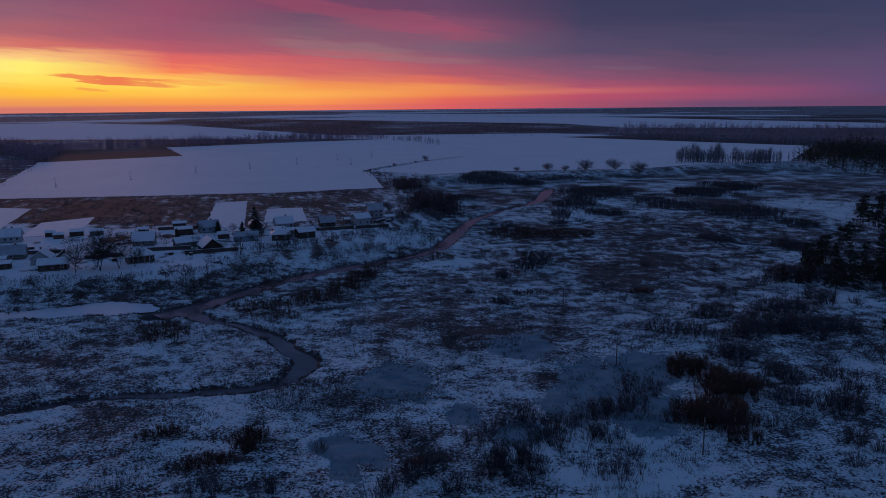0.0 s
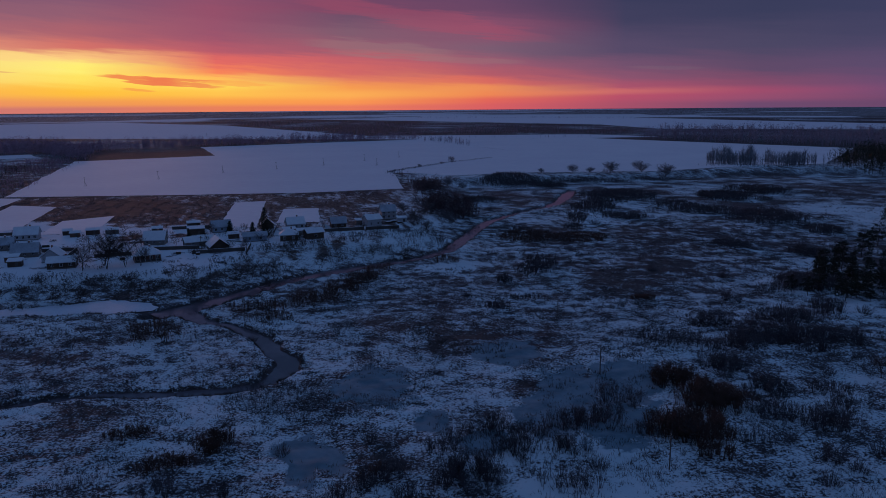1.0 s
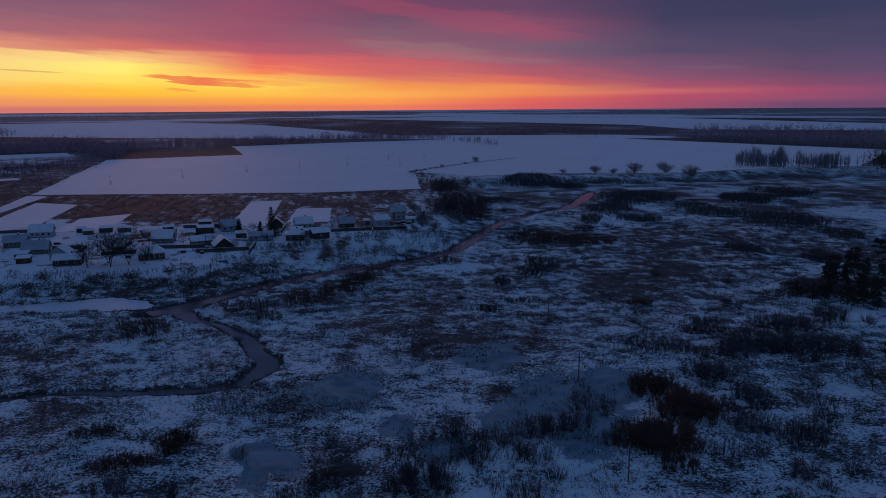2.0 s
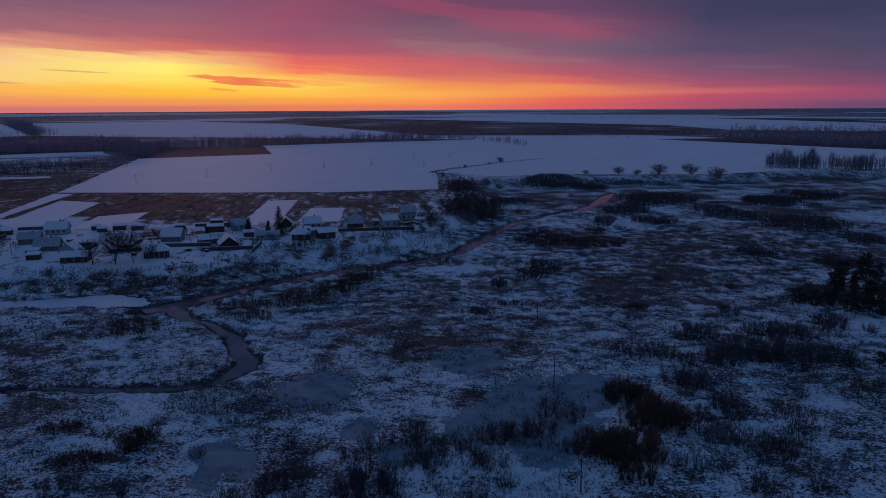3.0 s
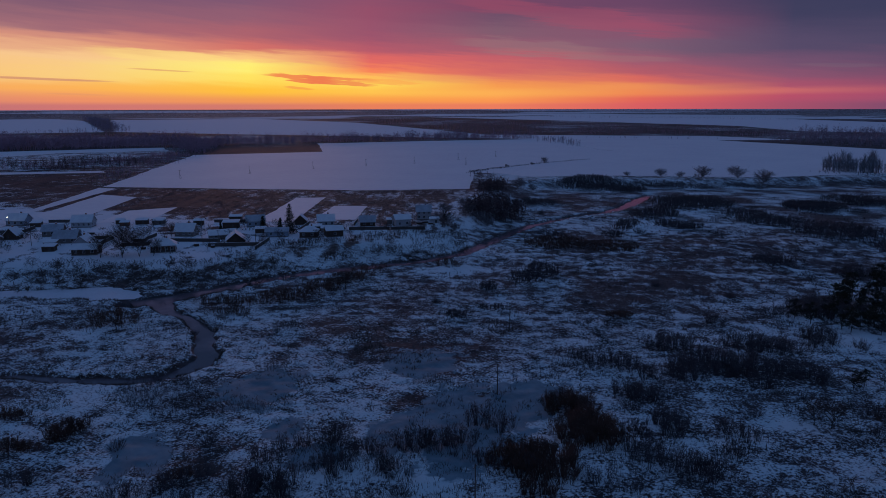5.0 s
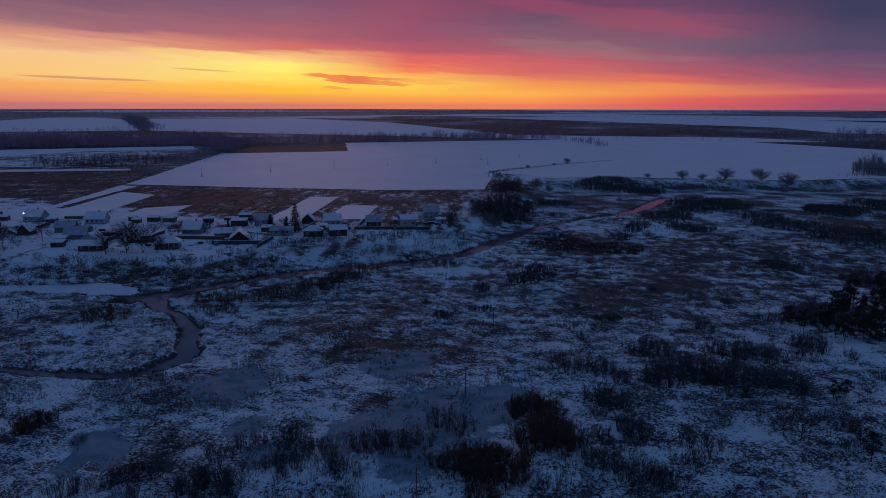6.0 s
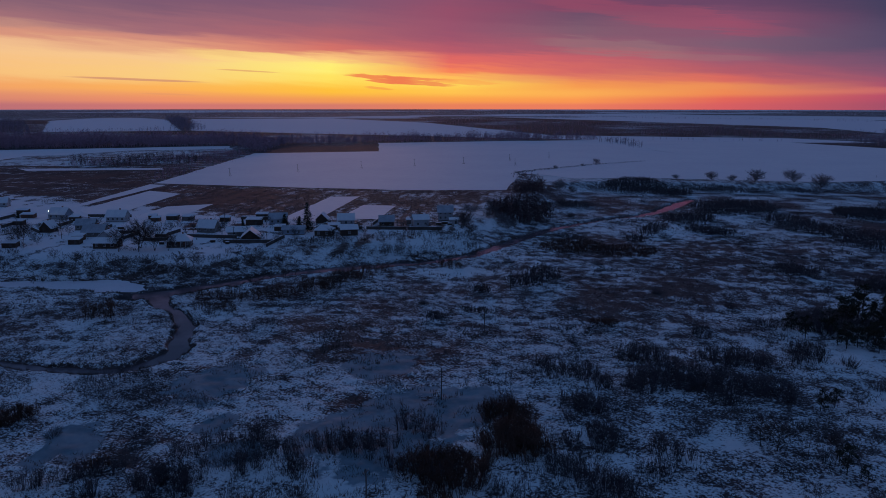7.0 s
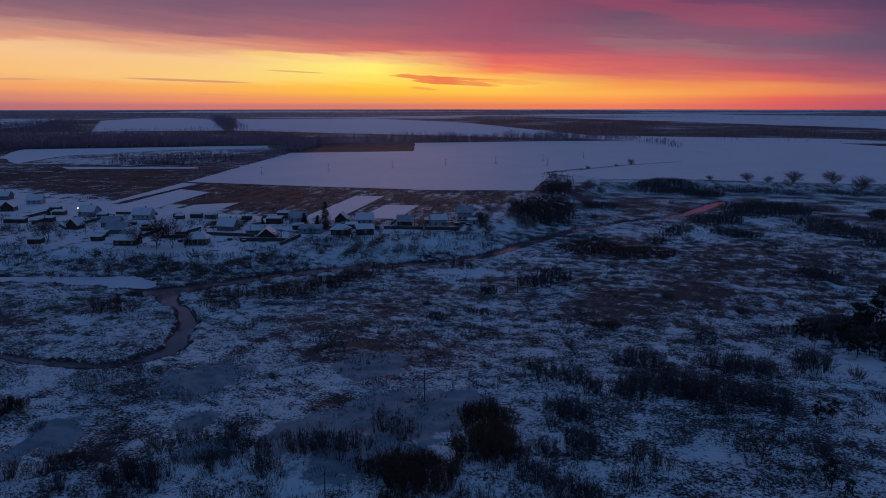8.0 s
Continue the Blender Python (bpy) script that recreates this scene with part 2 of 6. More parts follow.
def ground_material():
    """Snow caught between dry grass and bare soil. The sheet's attribute gives how much snow lies (red), how straw-coloured
    the growth is (green) and where flooded hollows have frozen smooth (blue)."""
    m = bpy.data.materials.new("snowy_ground")
    m.use_nodes = True
    t = m.node_tree
    p = t.nodes["Principled BSDF"]
    p.inputs["Roughness"].default_value, p.inputs["Specular IOR Level"].default_value = 0.85, 0.2

    def link(a, b):
        t.links.new(a, b)

    def math_(op, a, b, clamp=False):
        n = t.nodes.new("ShaderNodeMath")
        n.operation, n.use_clamp = op, clamp
        for i, v in enumerate((a, b)):
            if isinstance(v, (int, float)):
                n.inputs[i].default_value = v
            else:
                link(v, n.inputs[i])
        return n.outputs[0]

    def noise_(scale, detail, rough=0.6):
        n = t.nodes.new("ShaderNodeTexNoise")
        n.inputs["Scale"].default_value, n.inputs["Detail"].default_value = scale, detail
        n.inputs["Roughness"].default_value = rough
        link(geo.outputs["Position"], n.inputs["Vector"])
        return n.outputs[0]

    def ramp_(v, a, b):
        n = t.nodes.new("ShaderNodeMapRange")
        n.interpolation_type = "SMOOTHSTEP"
        n.inputs["From Min"].default_value, n.inputs["From Max"].default_value = a, b
        link(v, n.inputs["Value"])
        return n.outputs[0]

    def mix_(f, a, b):
        n = t.nodes.new("ShaderNodeMix")
        n.data_type = "RGBA"
        link(f, n.inputs[0])
        for i, v in ((6, a), (7, b)):
            if isinstance(v, tuple):
                n.inputs[i].default_value = (*v, 1)
            else:
                link(v, n.inputs[i])
        return n.outputs[2]

    geo = t.nodes.new("ShaderNodeNewGeometry")
    att = t.nodes.new("ShaderNodeAttribute")
    att.attribute_name = "cover"
    sep = t.nodes.new("ShaderNodeSeparateColor")
    link(att.outputs["Color"], sep.inputs[0])
    speck = noise_(1.7, 2.0, 0.6)
    tuft = noise_(0.6, 3.0, 0.62)
    fleck = noise_(2.3, 2.0, 0.6)
    patch = noise_(0.045, 4.0, 0.6)
    mid = noise_(0.17, 4.0, 0.6)
    lie = math_("ADD", math_("MULTIPLY", tuft, 0.30), math_("MULTIPLY", speck, 0.50))
    lie = math_("ADD", lie, math_("ADD", math_("MULTIPLY", patch, 0.12), math_("MULTIPLY", mid, 0.14)))
    lie = math_("ADD", lie, math_("MULTIPLY", math_("SUBTRACT", sep.outputs[0], 0.5), 0.62))
    snowy = ramp_(lie, 0.51, 0.66)
    # dark flecks: bare growth, with the shaded sides of tussocks painted in too
    hollow = ramp_(math_("ADD", lie, math_("MULTIPLY", math_("SUBTRACT", fleck, 0.5), 0.36)), 0.556, 0.512)
    grass = mix_(ramp_(mid, 0.35, 0.65), (0.036, 0.034, 0.040), (0.082, 0.072, 0.080))
    grass = mix_(ramp_(patch, 0.42, 0.62), grass, mix_(ramp_(speck, 0.35, 0.65), (0.054, 0.040, 0.044), (0.115, 0.082, 0.082)))
    straw = mix_(ramp_(tuft, 0.35, 0.65), (0.085, 0.060, 0.052), (0.21, 0.155, 0.125))
    growth = mix_(sep.outputs[1], grass, straw)
    white = mix_(ramp_(patch, 0.3, 0.7), (0.62, 0.72, 0.75), (0.78, 0.84, 0.86))
    # alpha: cleaner snow in yards; on far fields the paler, warmer tone imitates haze and glow
    white = mix_(att.outputs["Alpha"], white, (0.86, 0.85, 0.88))
    dusted = mix_(sep.outputs[1], (0.20, 0.225, 0.245), (0.235, 0.205, 0.205))
    colour = mix_(hollow, mix_(snowy, dusted, white), growth)
    ice = mix_(ramp_(mid, 0.3, 0.7), (0.13, 0.21, 0.25), (0.25, 0.34, 0.385))
    frozen = ramp_(math_("ADD", sep.outputs[2], math_("MULTIPLY", math_("SUBTRACT", mid, 0.5), 1.9)), 0.40, 0.62)
    colour = mix_(frozen, colour, ice)
    link(colour, p.inputs["Base Color"])
    r = t.nodes.new("ShaderNodeMapRange")
    r.inputs["To Min"].default_value, r.inputs["To Max"].default_value = 0.88, 0.8
    link(frozen, r.inputs["Value"])
    link(r.outputs[0], p.inputs["Roughness"])
    b = t.nodes.new("ShaderNodeBump")
    b.inputs["Strength"].default_value, b.inputs["Distance"].default_value = 0.5, 0.35
    link(math_("MULTIPLY", tuft, math_("SUBTRACT", 1.0, frozen)), b.inputs["Height"])
    link(b.outputs[0], p.inputs["Normal"])
    return m


GROUND = ground_material()

# ---------------------------------------------------------------- helpers for meshes
def mesh_of(name, verts, faces, mat, smooth=False):
    me = bpy.data.meshes.new(name)
    me.from_pydata([tuple(v) for v in verts], [], [tuple(f) for f in faces])
    me.materials.append(mat)
    if smooth:
        me.polygons.foreach_set("use_smooth", [True] * len(me.polygons))
    me.update()
    return me


def tri_mesh(name, verts, tris, mat):
    """A mesh of triangles from numpy arrays."""
    verts, tris = np.asarray(verts, np.float32), np.asarray(tris, np.int32)
    me = bpy.data.meshes.new(name)
    me.vertices.add(len(verts))
    me.vertices.foreach_set("co", verts.ravel())
    me.loops.add(tris.size)
    me.loops.foreach_set("vertex_index", tris.ravel())
    me.polygons.add(len(tris))
    me.polygons.foreach_set("loop_start", np.arange(0, tris.size, 3, dtype=np.int32))
    me.materials.append(mat)
    me.update(calc_edges=True)
    return me


def part(name, me, parent, label="", at=None):
    ob = new(name, me)
    ob.parent = parent
    if at is not None:
        ob.matrix_local = at
    if label:
        ob["label"] = label
    return ob


def smooth(a, b, v):
    u = np.clip((v - a) / (b - a), 0, 1)
    return u * u * (3 - 2 * u)


def lattice(i, j, seed):
    h = (i.astype(np.int64) * 374761393 + j.astype(np.int64) * 668265263 + seed * 1442695041) & 0x7FFFFFFF
    h = ((h ^ (h >> 13)) * 1274126177) & 0x7FFFFFFF
    return ((h ^ (h >> 16)) & 0xFFFF) / 65535.0


def grain(x, y, size, seed=1, octaves=1):
    """Smooth noise from 0 to 1 over the plan; size in metres."""
    total, weight = 0.0, 0.0
    for o in range(octaves):
        u, v = np.asarray(x, float) / size * 2 ** o + 1000.5, np.asarray(y, float) / size * 2 ** o + 1000.5
        i, j = np.floor(u), np.floor(v)
        fu, fv = u - i, v - j
        fu, fv = fu * fu * (3 - 2 * fu), fv * fv * (3 - 2 * fv)
        a, b = lattice(i, j, seed + o), lattice(i + 1, j, seed + o)
        c, d = lattice(i, j + 1, seed + o), lattice(i + 1, j + 1, seed + o)
        w = 0.5 ** o
        total = total + w * ((a * (1 - fu) + b * fu) * (1 - fv) + (c * (1 - fu) + d * fu) * fv)
        weight += w
    return total / weight


def to_line(x, y, line):
    """Distance to a polyline, the side (+1 to the left of its way) and the parameter along it."""
    best = np.full(np.shape(x), 1e9)
    side = np.ones(np.shape(x))
    along = np.zeros(np.shape(x))
    for k, ((ax, ay), (bx, by)) in enumerate(zip(line, line[1:])):
        dx, dy = bx - ax, by - ay
        u = np.clip(((x - ax) * dx + (y - ay) * dy) / (dx * dx + dy * dy), 0, 1)
        d = np.hypot(x - ax - u * dx, y - ay - u * dy)
        near = d < best
        cross = dx * (y - ay) - dy * (x - ax)
        side = np.where(near, np.where(cross >= 0, 1.0, -1.0), side)
        along = np.where(near, k + u, along)
        best = np.where(near, d, best)
    return best, side, along


def inside(x, y, ring, soft=0.0):
    """1 inside a closed outline, 0 outside, over a margin of soft metres."""
    hit_ = np.zeros(np.shape(x), bool)
    for (ax, ay), (bx, by) in zip(ring, ring[1:] + ring[:1]):
        if ay == by:
            continue
        cross = (ay > y) != (by > y)
        hit_ ^= cross & (x < (bx - ax) * (y - ay) / (by - ay) + ax)
    if not soft:
        return hit_.astype(float)
    d = to_line(x, y, ring + ring[:1])[0] * np.where(hit_, 1, -1)
    return smooth(-soft, soft, d)


# ---------------------------------------------------------------- the lie of the land
# foot of the terrace on which the village and the great field lie
TERRACE = [(-1500, 40), (-600, 150), (-170, 236), (-128, 250), (-108, 243), (-90, 258), (-66, 292), (-34, 318), (-20, 345),
           (-12, 400), (-6, 470), (-18, 545), (-22, 610), (10, 640), (110, 655), (200, 700), (330, 735), (600, 650), (1600, 500)]
RIVER = [(60, 592), (56, 568), (50, 536), (44, 512), (36, 493), (22, 474), (10, 450), (-1, 425), (-9, 380), (-16, 340), (-25, 322), (-42, 306), (-60, 291), (-73, 274),
         (-82, 256), (-90, 240), (-96, 230), (-101, 224)]
RIVER_HALF = [1.5, 4.8, 3.8, 2.4, 2.2, 2.2, 2.3, 2.5, 3.2, 3.6, 3.8, 3.8, 3.8, 4.0, 4.2, 4.6, 5.6, 5.0]
BROOK = [(-94, 228), (-84, 220), (-70, 213), (-58, 203), (-52, 193), (-46, 186), (-43, 178), (-45, 169), (-53, 163), (-66, 160),
         (-84, 158), (-103, 148), (-125, 136), (-160, 128)]
BROOK_HALF = [4.0, 2.2, 1.7, 2.2, 2.7, 3.0, 2.9, 2.5, 2.2, 1.7, 1.3, 1.0, 0.8, 0.7]
POND = [(-190, 211), (-157, 226), (-140, 235), (-126, 243), (-115, 241), (-108, 235), (-108, 229), (-122, 225), (-147, 219), (-165, 211)]
HUB = (55.0, 15.0)


def bed(x, y):
    """How far into a stream's bed a place lies: 1 in midstream, 0 on dry land."""
    deep = np.zeros(np.shape(x))
    for line, half in ((RIVER, RIVER_HALF), (BROOK, BROOK_HALF)):
        d, _, u = to_line(x, y, line)
        w = np.interp(u, np.arange(len(half)), half) + 2.6 * (grain(x, y, 5.0, 5, 3) - 0.5)
        deep = np.maximum(deep, smooth(w + 1.3, w - 0.9, d))
    return np.maximum(deep, 0.62 * inside(x + 11 * (grain(x, y, 9, 7, 3) - 0.5), y + 9 * (grain(x, y, 7, 8, 3) - 0.5), POND, 1.6))


def rise(x, y):
    d, side, _ = to_line(x, y, TERRACE)
    step = 4.5 * smooth(-4, 30, d * side)
    return step + 0.0116 * np.maximum(0, np.hypot(x - HUB[0], y - HUB[1]) - 1500)


def hummock(x, y):
    """Tufts and hollows of the tussocky meadow, 0 to 1."""
    return grain(0.94 * x + 0.34 * y, 0.94 * y - 0.34 * x, 2.6, 21, 3)


def land(x, y):
    """Height of the ground."""
    x, y = np.asarray(x, float), np.asarray(y, float)
    far = np.hypot(x - HUB[0], y - HUB[1])
    low = 1 - smooth(0.5, 4.0, rise(x, y))
    rough = low * smooth(700, 500, far)
    z = rise(x, y) + rough * (0.9 * (grain(x, y, 38, 11, 2) - 0.5) + 0.6 * (hummock(x, y) - 0.5))
    return z - 1.5 * bed(x, y)


def ground_at(x, y):
    return float(land(np.array([x]), np.array([y]))[0])


MAIN_FIELD = [(-346, 492), (-506, 840), (-376, 944), (-484, 1150), (-320, 1290), (-162, 1403), (157, 1440), (330, 1250), (482, 1080), (336, 802),
              (220, 757), (157, 713), (64, 700), (11, 691), (-40, 664), (-75, 688), (-98, 690), (-68, 556), (-139, 526), (-236, 508)]
PLOTS = [
    ("garden", [(-168, 470), (-150, 480), (-119, 372), (-140, 372)]),
    ("garden", [(-126, 441), (-106, 446), (-90, 391), (-113, 386)]),
    ("garden", [(-236, 387), (-217, 408), (-197, 354), (-219, 342)]),
    ("garden", [(-273, 355), (-310, 450), (-275, 444), (-242, 358), (-250, 340)]),
    ("garden", [(-270, 316), (-344, 486), (-327, 484), (-284, 362), (-262, 328)]),
]
WEST_FIELD = [(-780, 621), (-902, 735), (-657, 973), (-598, 913), (-701, 817), (-710, 728), (-733, 679), (-658, 560)]
WEST_STRIP = [(-574, 550), (-448, 611), (-433, 597), (-544, 534)]
BROWN_FIELD = [(-506, 842), (-378, 944), (-487, 1150), (-600, 1036)]
FAR_SNOW = [
    [(-1360, 1226), (-1985, 1767), (-2181, 2250), (-1777, 2054), (-1150, 1420)],
    [(-1126, 1433), (-1748, 2152), (-1358, 2453), (-850, 2180), (-290, 1560), (-305, 1425), (-560, 1440)],
    [(-1191, 3051), (-901, 3485), (319, 3034), (1047, 1950), (916, 1703), (362, 1858), (260, 2158), (-268, 2539)],
    [(-1672, 1213), (-2608, 1834), (-2437, 1964), (-1806, 1398)],
    [(-300, 1440), (-280, 1570), (160, 1600), (300, 1500), (160, 1445), (-160, 1408)],
]


def ellipse(x, y, cx, cy, a, b, turn=0.0):
    c, s = math.cos(radians(turn)), math.sin(radians(turn))
    u, v = (c * (x - cx) + s * (y - cy)) / a, (-s * (x - cx) + c * (y - cy)) / b
    return np.exp(-(u * u + v * v) * 1.2)


# open snow, bare brown growth and frozen flooded hollows: centre, half sizes and turn
OPEN_NEAR = [
    (34.9, 138, 5.8, 5.9, -14), (24.9, 120.3, 9.3, 5.2, -12), (97.4, 182, 5, 6, 0), (126.1, 252, 10, 13, -17), (129.1, 217.9, 4, 11.4, -10),
    (-30.9, 137.9, 4.4, 2.2, 51), (14.3, 136.4, 7.1, 5.7, 39), (-17.9, 114.1, 3.5, 4.2, 55), (-92.7, 146.6, 3.5, 3.4, 32), (33.9, 137.4, 4.1, 5.3, 31)]
OPEN_FAR = [
    (137, 314, 7, 15, -20), (220, 492, 15.6, 33.8, -24), (233, 455, 15.8, 50, -27), (62, 437, 11.2, 24, -8), (112.3, 272.6, 4.5, 12.9, -4), (-5, 306, 6.9, 11.5, 1), (-13, 300, 8.9, 10.5, 12)]
BARE = [
    (34, 377, 24, 25.6, -5), (24.3, 213.2, 4.7, 11.5, -7), (16.6, 167.3, 3, 7.3, -6), (-7.1, 211.4, 2.4, 16, 2), (17.3, 171, 5.1, 5.5, 30), (1.3, 202, 10.6, 8.4, 30),
    (80, 379, 12.9, 16.9, 3), (58.5, 133.1, 5.1, 12, -24), (-78.7, 140.4, 9.3, 12.1, 29), (-104.6, 190.1, 8.3, 10.7, 29), (3.4, 208.4, 6.5, 6.9, -1), (-6.5, 128.8, 3.5, 4.9, 47),
    (-13, 129.9, 4.3, 7.5, 6), (-25.5, 191.5, 2.2, 9.5, 8), (50.4, 284.6, 11.1, 23.6, 11), (73, 313, 16.8, 15.8, -5), (-23.5, 218.5, 11.6, 11.8, 20)]
ICE = [
    (26.4, 164.6, 6.5, 18.6, -9), (41.3, 176.2, 8.6, 12.6, -13), (18.7, 153.1, 3.7, 7, -7), (12.9, 195.2, 8, 9, -4), (-19.1, 167.8, 7.9, 10.2, 7), (-24.1, 126.7, 2.9, 6.7, 11), (9.2, 140.1, 4.6, 5.9, -4),
    (37.1, 150.1, 6.7, 10.6, -14), (-23.9, 131.8, 4.4, 8.2, 51), (-2.4, 148.7, 3.6, 4.4, 1)]


def cover(x, y):
    """Snow, straw and ice over the plan, each from 0 to 1."""
    far = np.hypot(x - HUB[0], y - HUB[1])
    up = smooth(0.5, 4.0, rise(x, y))
    # water meadow: snow caught unevenly in tussocks
    snow = 0.580 - 0.03 * smooth(10, 90, x) + 0.26 * (grain(x, y, 46, 31, 3) - 0.5) + (0.12 + 0.18 * smooth(480, 260, far)) * (grain(x + 0.4 * y, y * 2.2 - 0.6 * x, 9, 33, 3) - 0.5)
    straw = 0.14 + 0.4 * (grain(x, y, 30, 37, 2) - 0.5)
    # snow by hummock: tops whiter, dips darker, relief shading put into the colour
    snow = snow + (0.22 + 0.26 * smooth(170, 330, far)) * smooth(560, 380, far) * (hummock(x, y) - 0.5) + smooth(170, 380, far) * (0.42 * smooth(600, 420, far) * (grain(x, y, 3.6, 35, 2) - 0.5) + 0.5 * smooth(380, 520, far) * (grain(x, y, 11, 36, 2) - 0.5) - 0.03)
    # terrace: village yards white, allotments between them and the field brown
    yard = smooth(6 + 18 * smooth(-104, -94, x), 22 + 34 * smooth(-104, -94, x), to_line(x, y, TERRACE)[0]) * up * smooth(382, 355, y + 0.10 * (x + 150) + 22 * (grain(x, y, 24, 41, 2) - 0.5))
    strip = up * smooth(560, 480, y) * (1 - yard)
    snow = np.where(up > 0.02, snow * (1 - up) + up * (0.41 + 0.16 * (grain(x, y, 40, 43, 2) - 0.5) + 0.30 * (grain(x * 2.2 + 0.6 * y, 0.5 * y - 0.2 * x, 6, 45, 2) - 0.5) + 0.4 * (grain(x, y, 3.0, 46, 2) - 0.5)), snow)
    snow = snow + yard * 0.62
    straw = straw * (1 - strip) + strip * (0.04 + 0.62 * smooth(-190, -150, x + 0.29 * (y - 400)) + 0.5 * (grain(x, y, 25, 47, 2) - 0.5))
    rows = grain(0.96 * x + 0.28 * y, 0.12 * (0.96 * y - 0.28 * x), 2.6, 48, 2)
    snow = snow + strip * (0.07 * smooth(-190, -150, x + 0.29 * (y - 400)) - 0.02 + 0.42 * (rows - 0.5) + 0.25 * (grain(x, y, 18, 49, 3) - 0.5))
    snow = snow - yard * 0.5 * smooth(0.50, 0.72, grain(x, y, 7.0, 44, 3))
    east = smooth(-60, -20, x) * up * smooth(480, 420, y)
    snow = snow + 0.20 * smooth(-85, -60, x) * up * smooth(560, 500, y) * smooth(385, 400, y)
    snow = snow + 0.16 * ellipse(x, y, -52, 338, 48, 34, 35)
    snow = snow + 0.35 * east * smooth(420, 360, y)
    for cx, cy, a, b, k in ((-232, 435, 20, 42, 12), (-160, 340, 12, 16, 25), (-300, 420, 14, 40, 15)):
        dark = ellipse(x, y, cx, cy, a, b, k)
        snow, straw = snow - 0.5 * dark, straw * (1 - 0.9 * dark)
    # brown plough land and the scrub beyond the fields
    west = up * smooth(-330, -400, x + 0.25 * (y - 500)) * smooth(1200, 1000, far)
    snow = snow + west * (-0.02 + 0.4 * (grain(x, y, 60, 51, 3) - 0.5) + 0.7 * (grain(x * 0.5 + 0.3 * y, y * 1.1 - 0.6 * x, 16, 53, 3) - 0.5))
    grazed = inside(x, y, [(-733, 679), (-701, 817), (-598, 913), (-553, 858), (-541, 663), (-562, 589), (-658, 560)], 14.0)
    snow, straw = snow + 0.26 * grazed, straw + 0.4 * grazed
    heath = inside(x, y, [(-620, 470), (-574, 540), (-433, 590), (-352, 498), (-310, 440), (-400, 370), (-560, 400)], 12.0)
    snow, straw = snow - 0.06 * heath, straw * (1 - 0.8 * heath)
    ploughed = inside(x, y, BROWN_FIELD, 2.0)
    snow, straw = snow * (1 - ploughed) + 0.20 * ploughed, straw * (1 - ploughed)
    wide = smooth(1000, 1300, far)
    # far woodland floor kept snowier, so its colour carries the paleness of haze
    woods = 0.40 + 0.6 * (grain(x, y, 140, 61, 4) - 0.5)
    snow, straw = snow * (1 - wide) + woods * wide, straw * (1 - 0.7 * wide)
    # deep: clean yard snow, plus distant brightening from glow and haze put into colour
    deep = 0.75 * yard + 0.6 * wide
    for ring in FAR_SNOW:
        m = inside(x, y, ring, 6.0)
        deep = np.maximum(deep, m)
        snow = snow * (1 - m) + 1.05 * m
    # the last kilometres: strips of field and wood seen end on
    end = smooth(2700, 3100, far)
    turn = np.arctan2(x - HUB[0], y - HUB[1])
    snow = snow * (1 - end) + end * (0.50 + 0.7 * smooth(0.54, 0.62, grain(turn * 1300, far, 260, 71, 3)))
    snow = snow + 0.16 * up * smooth(-50, -20, x) * smooth(590, 620, y) * smooth(900, 760, y)
    # near hollows
    snow = snow + 0.45 * ellipse(x, y, -62, 655, 30, 40)
    dry = 1 - up
    for spots, much in ((OPEN_NEAR, 0.15), (OPEN_FAR, 0.24)):
        for cx, cy, a, b, k in spots:
            snow = snow + much * dry * ellipse(x, y, cx, cy, a * 1.1, b * 1.1, k)
    for cx, cy, a, b, k in BARE:
        bare = dry * ellipse(x, y, cx, cy, a * 1.2, b * 1.2, k)
        snow, straw = snow - 0.13 * bare, straw + 0.10 * bare
    snow = snow - 0.10 * ellipse(x, y, 92, 205, 32, 26, 20) + 0.10 * ellipse(x, y, 32, 124, 34, 13, 0)
    ice = np.zeros(np.shape(x))
    for cx, cy, a, b, k in ICE:
        ice = np.maximum(ice, 1.25 * ellipse(x, y, cx, cy, a * 1.4, b * 1.4, k))
    wet = smooth(0.05, 0.5, bed(x, y))
    snow = snow * (1 - wet) + 0.30 * wet
    return np.stack([np.clip(snow, 0, 1), np.clip(straw, 0, 1), np.clip(ice, 0, 1), np.clip(deep, 0, 1)], -1)


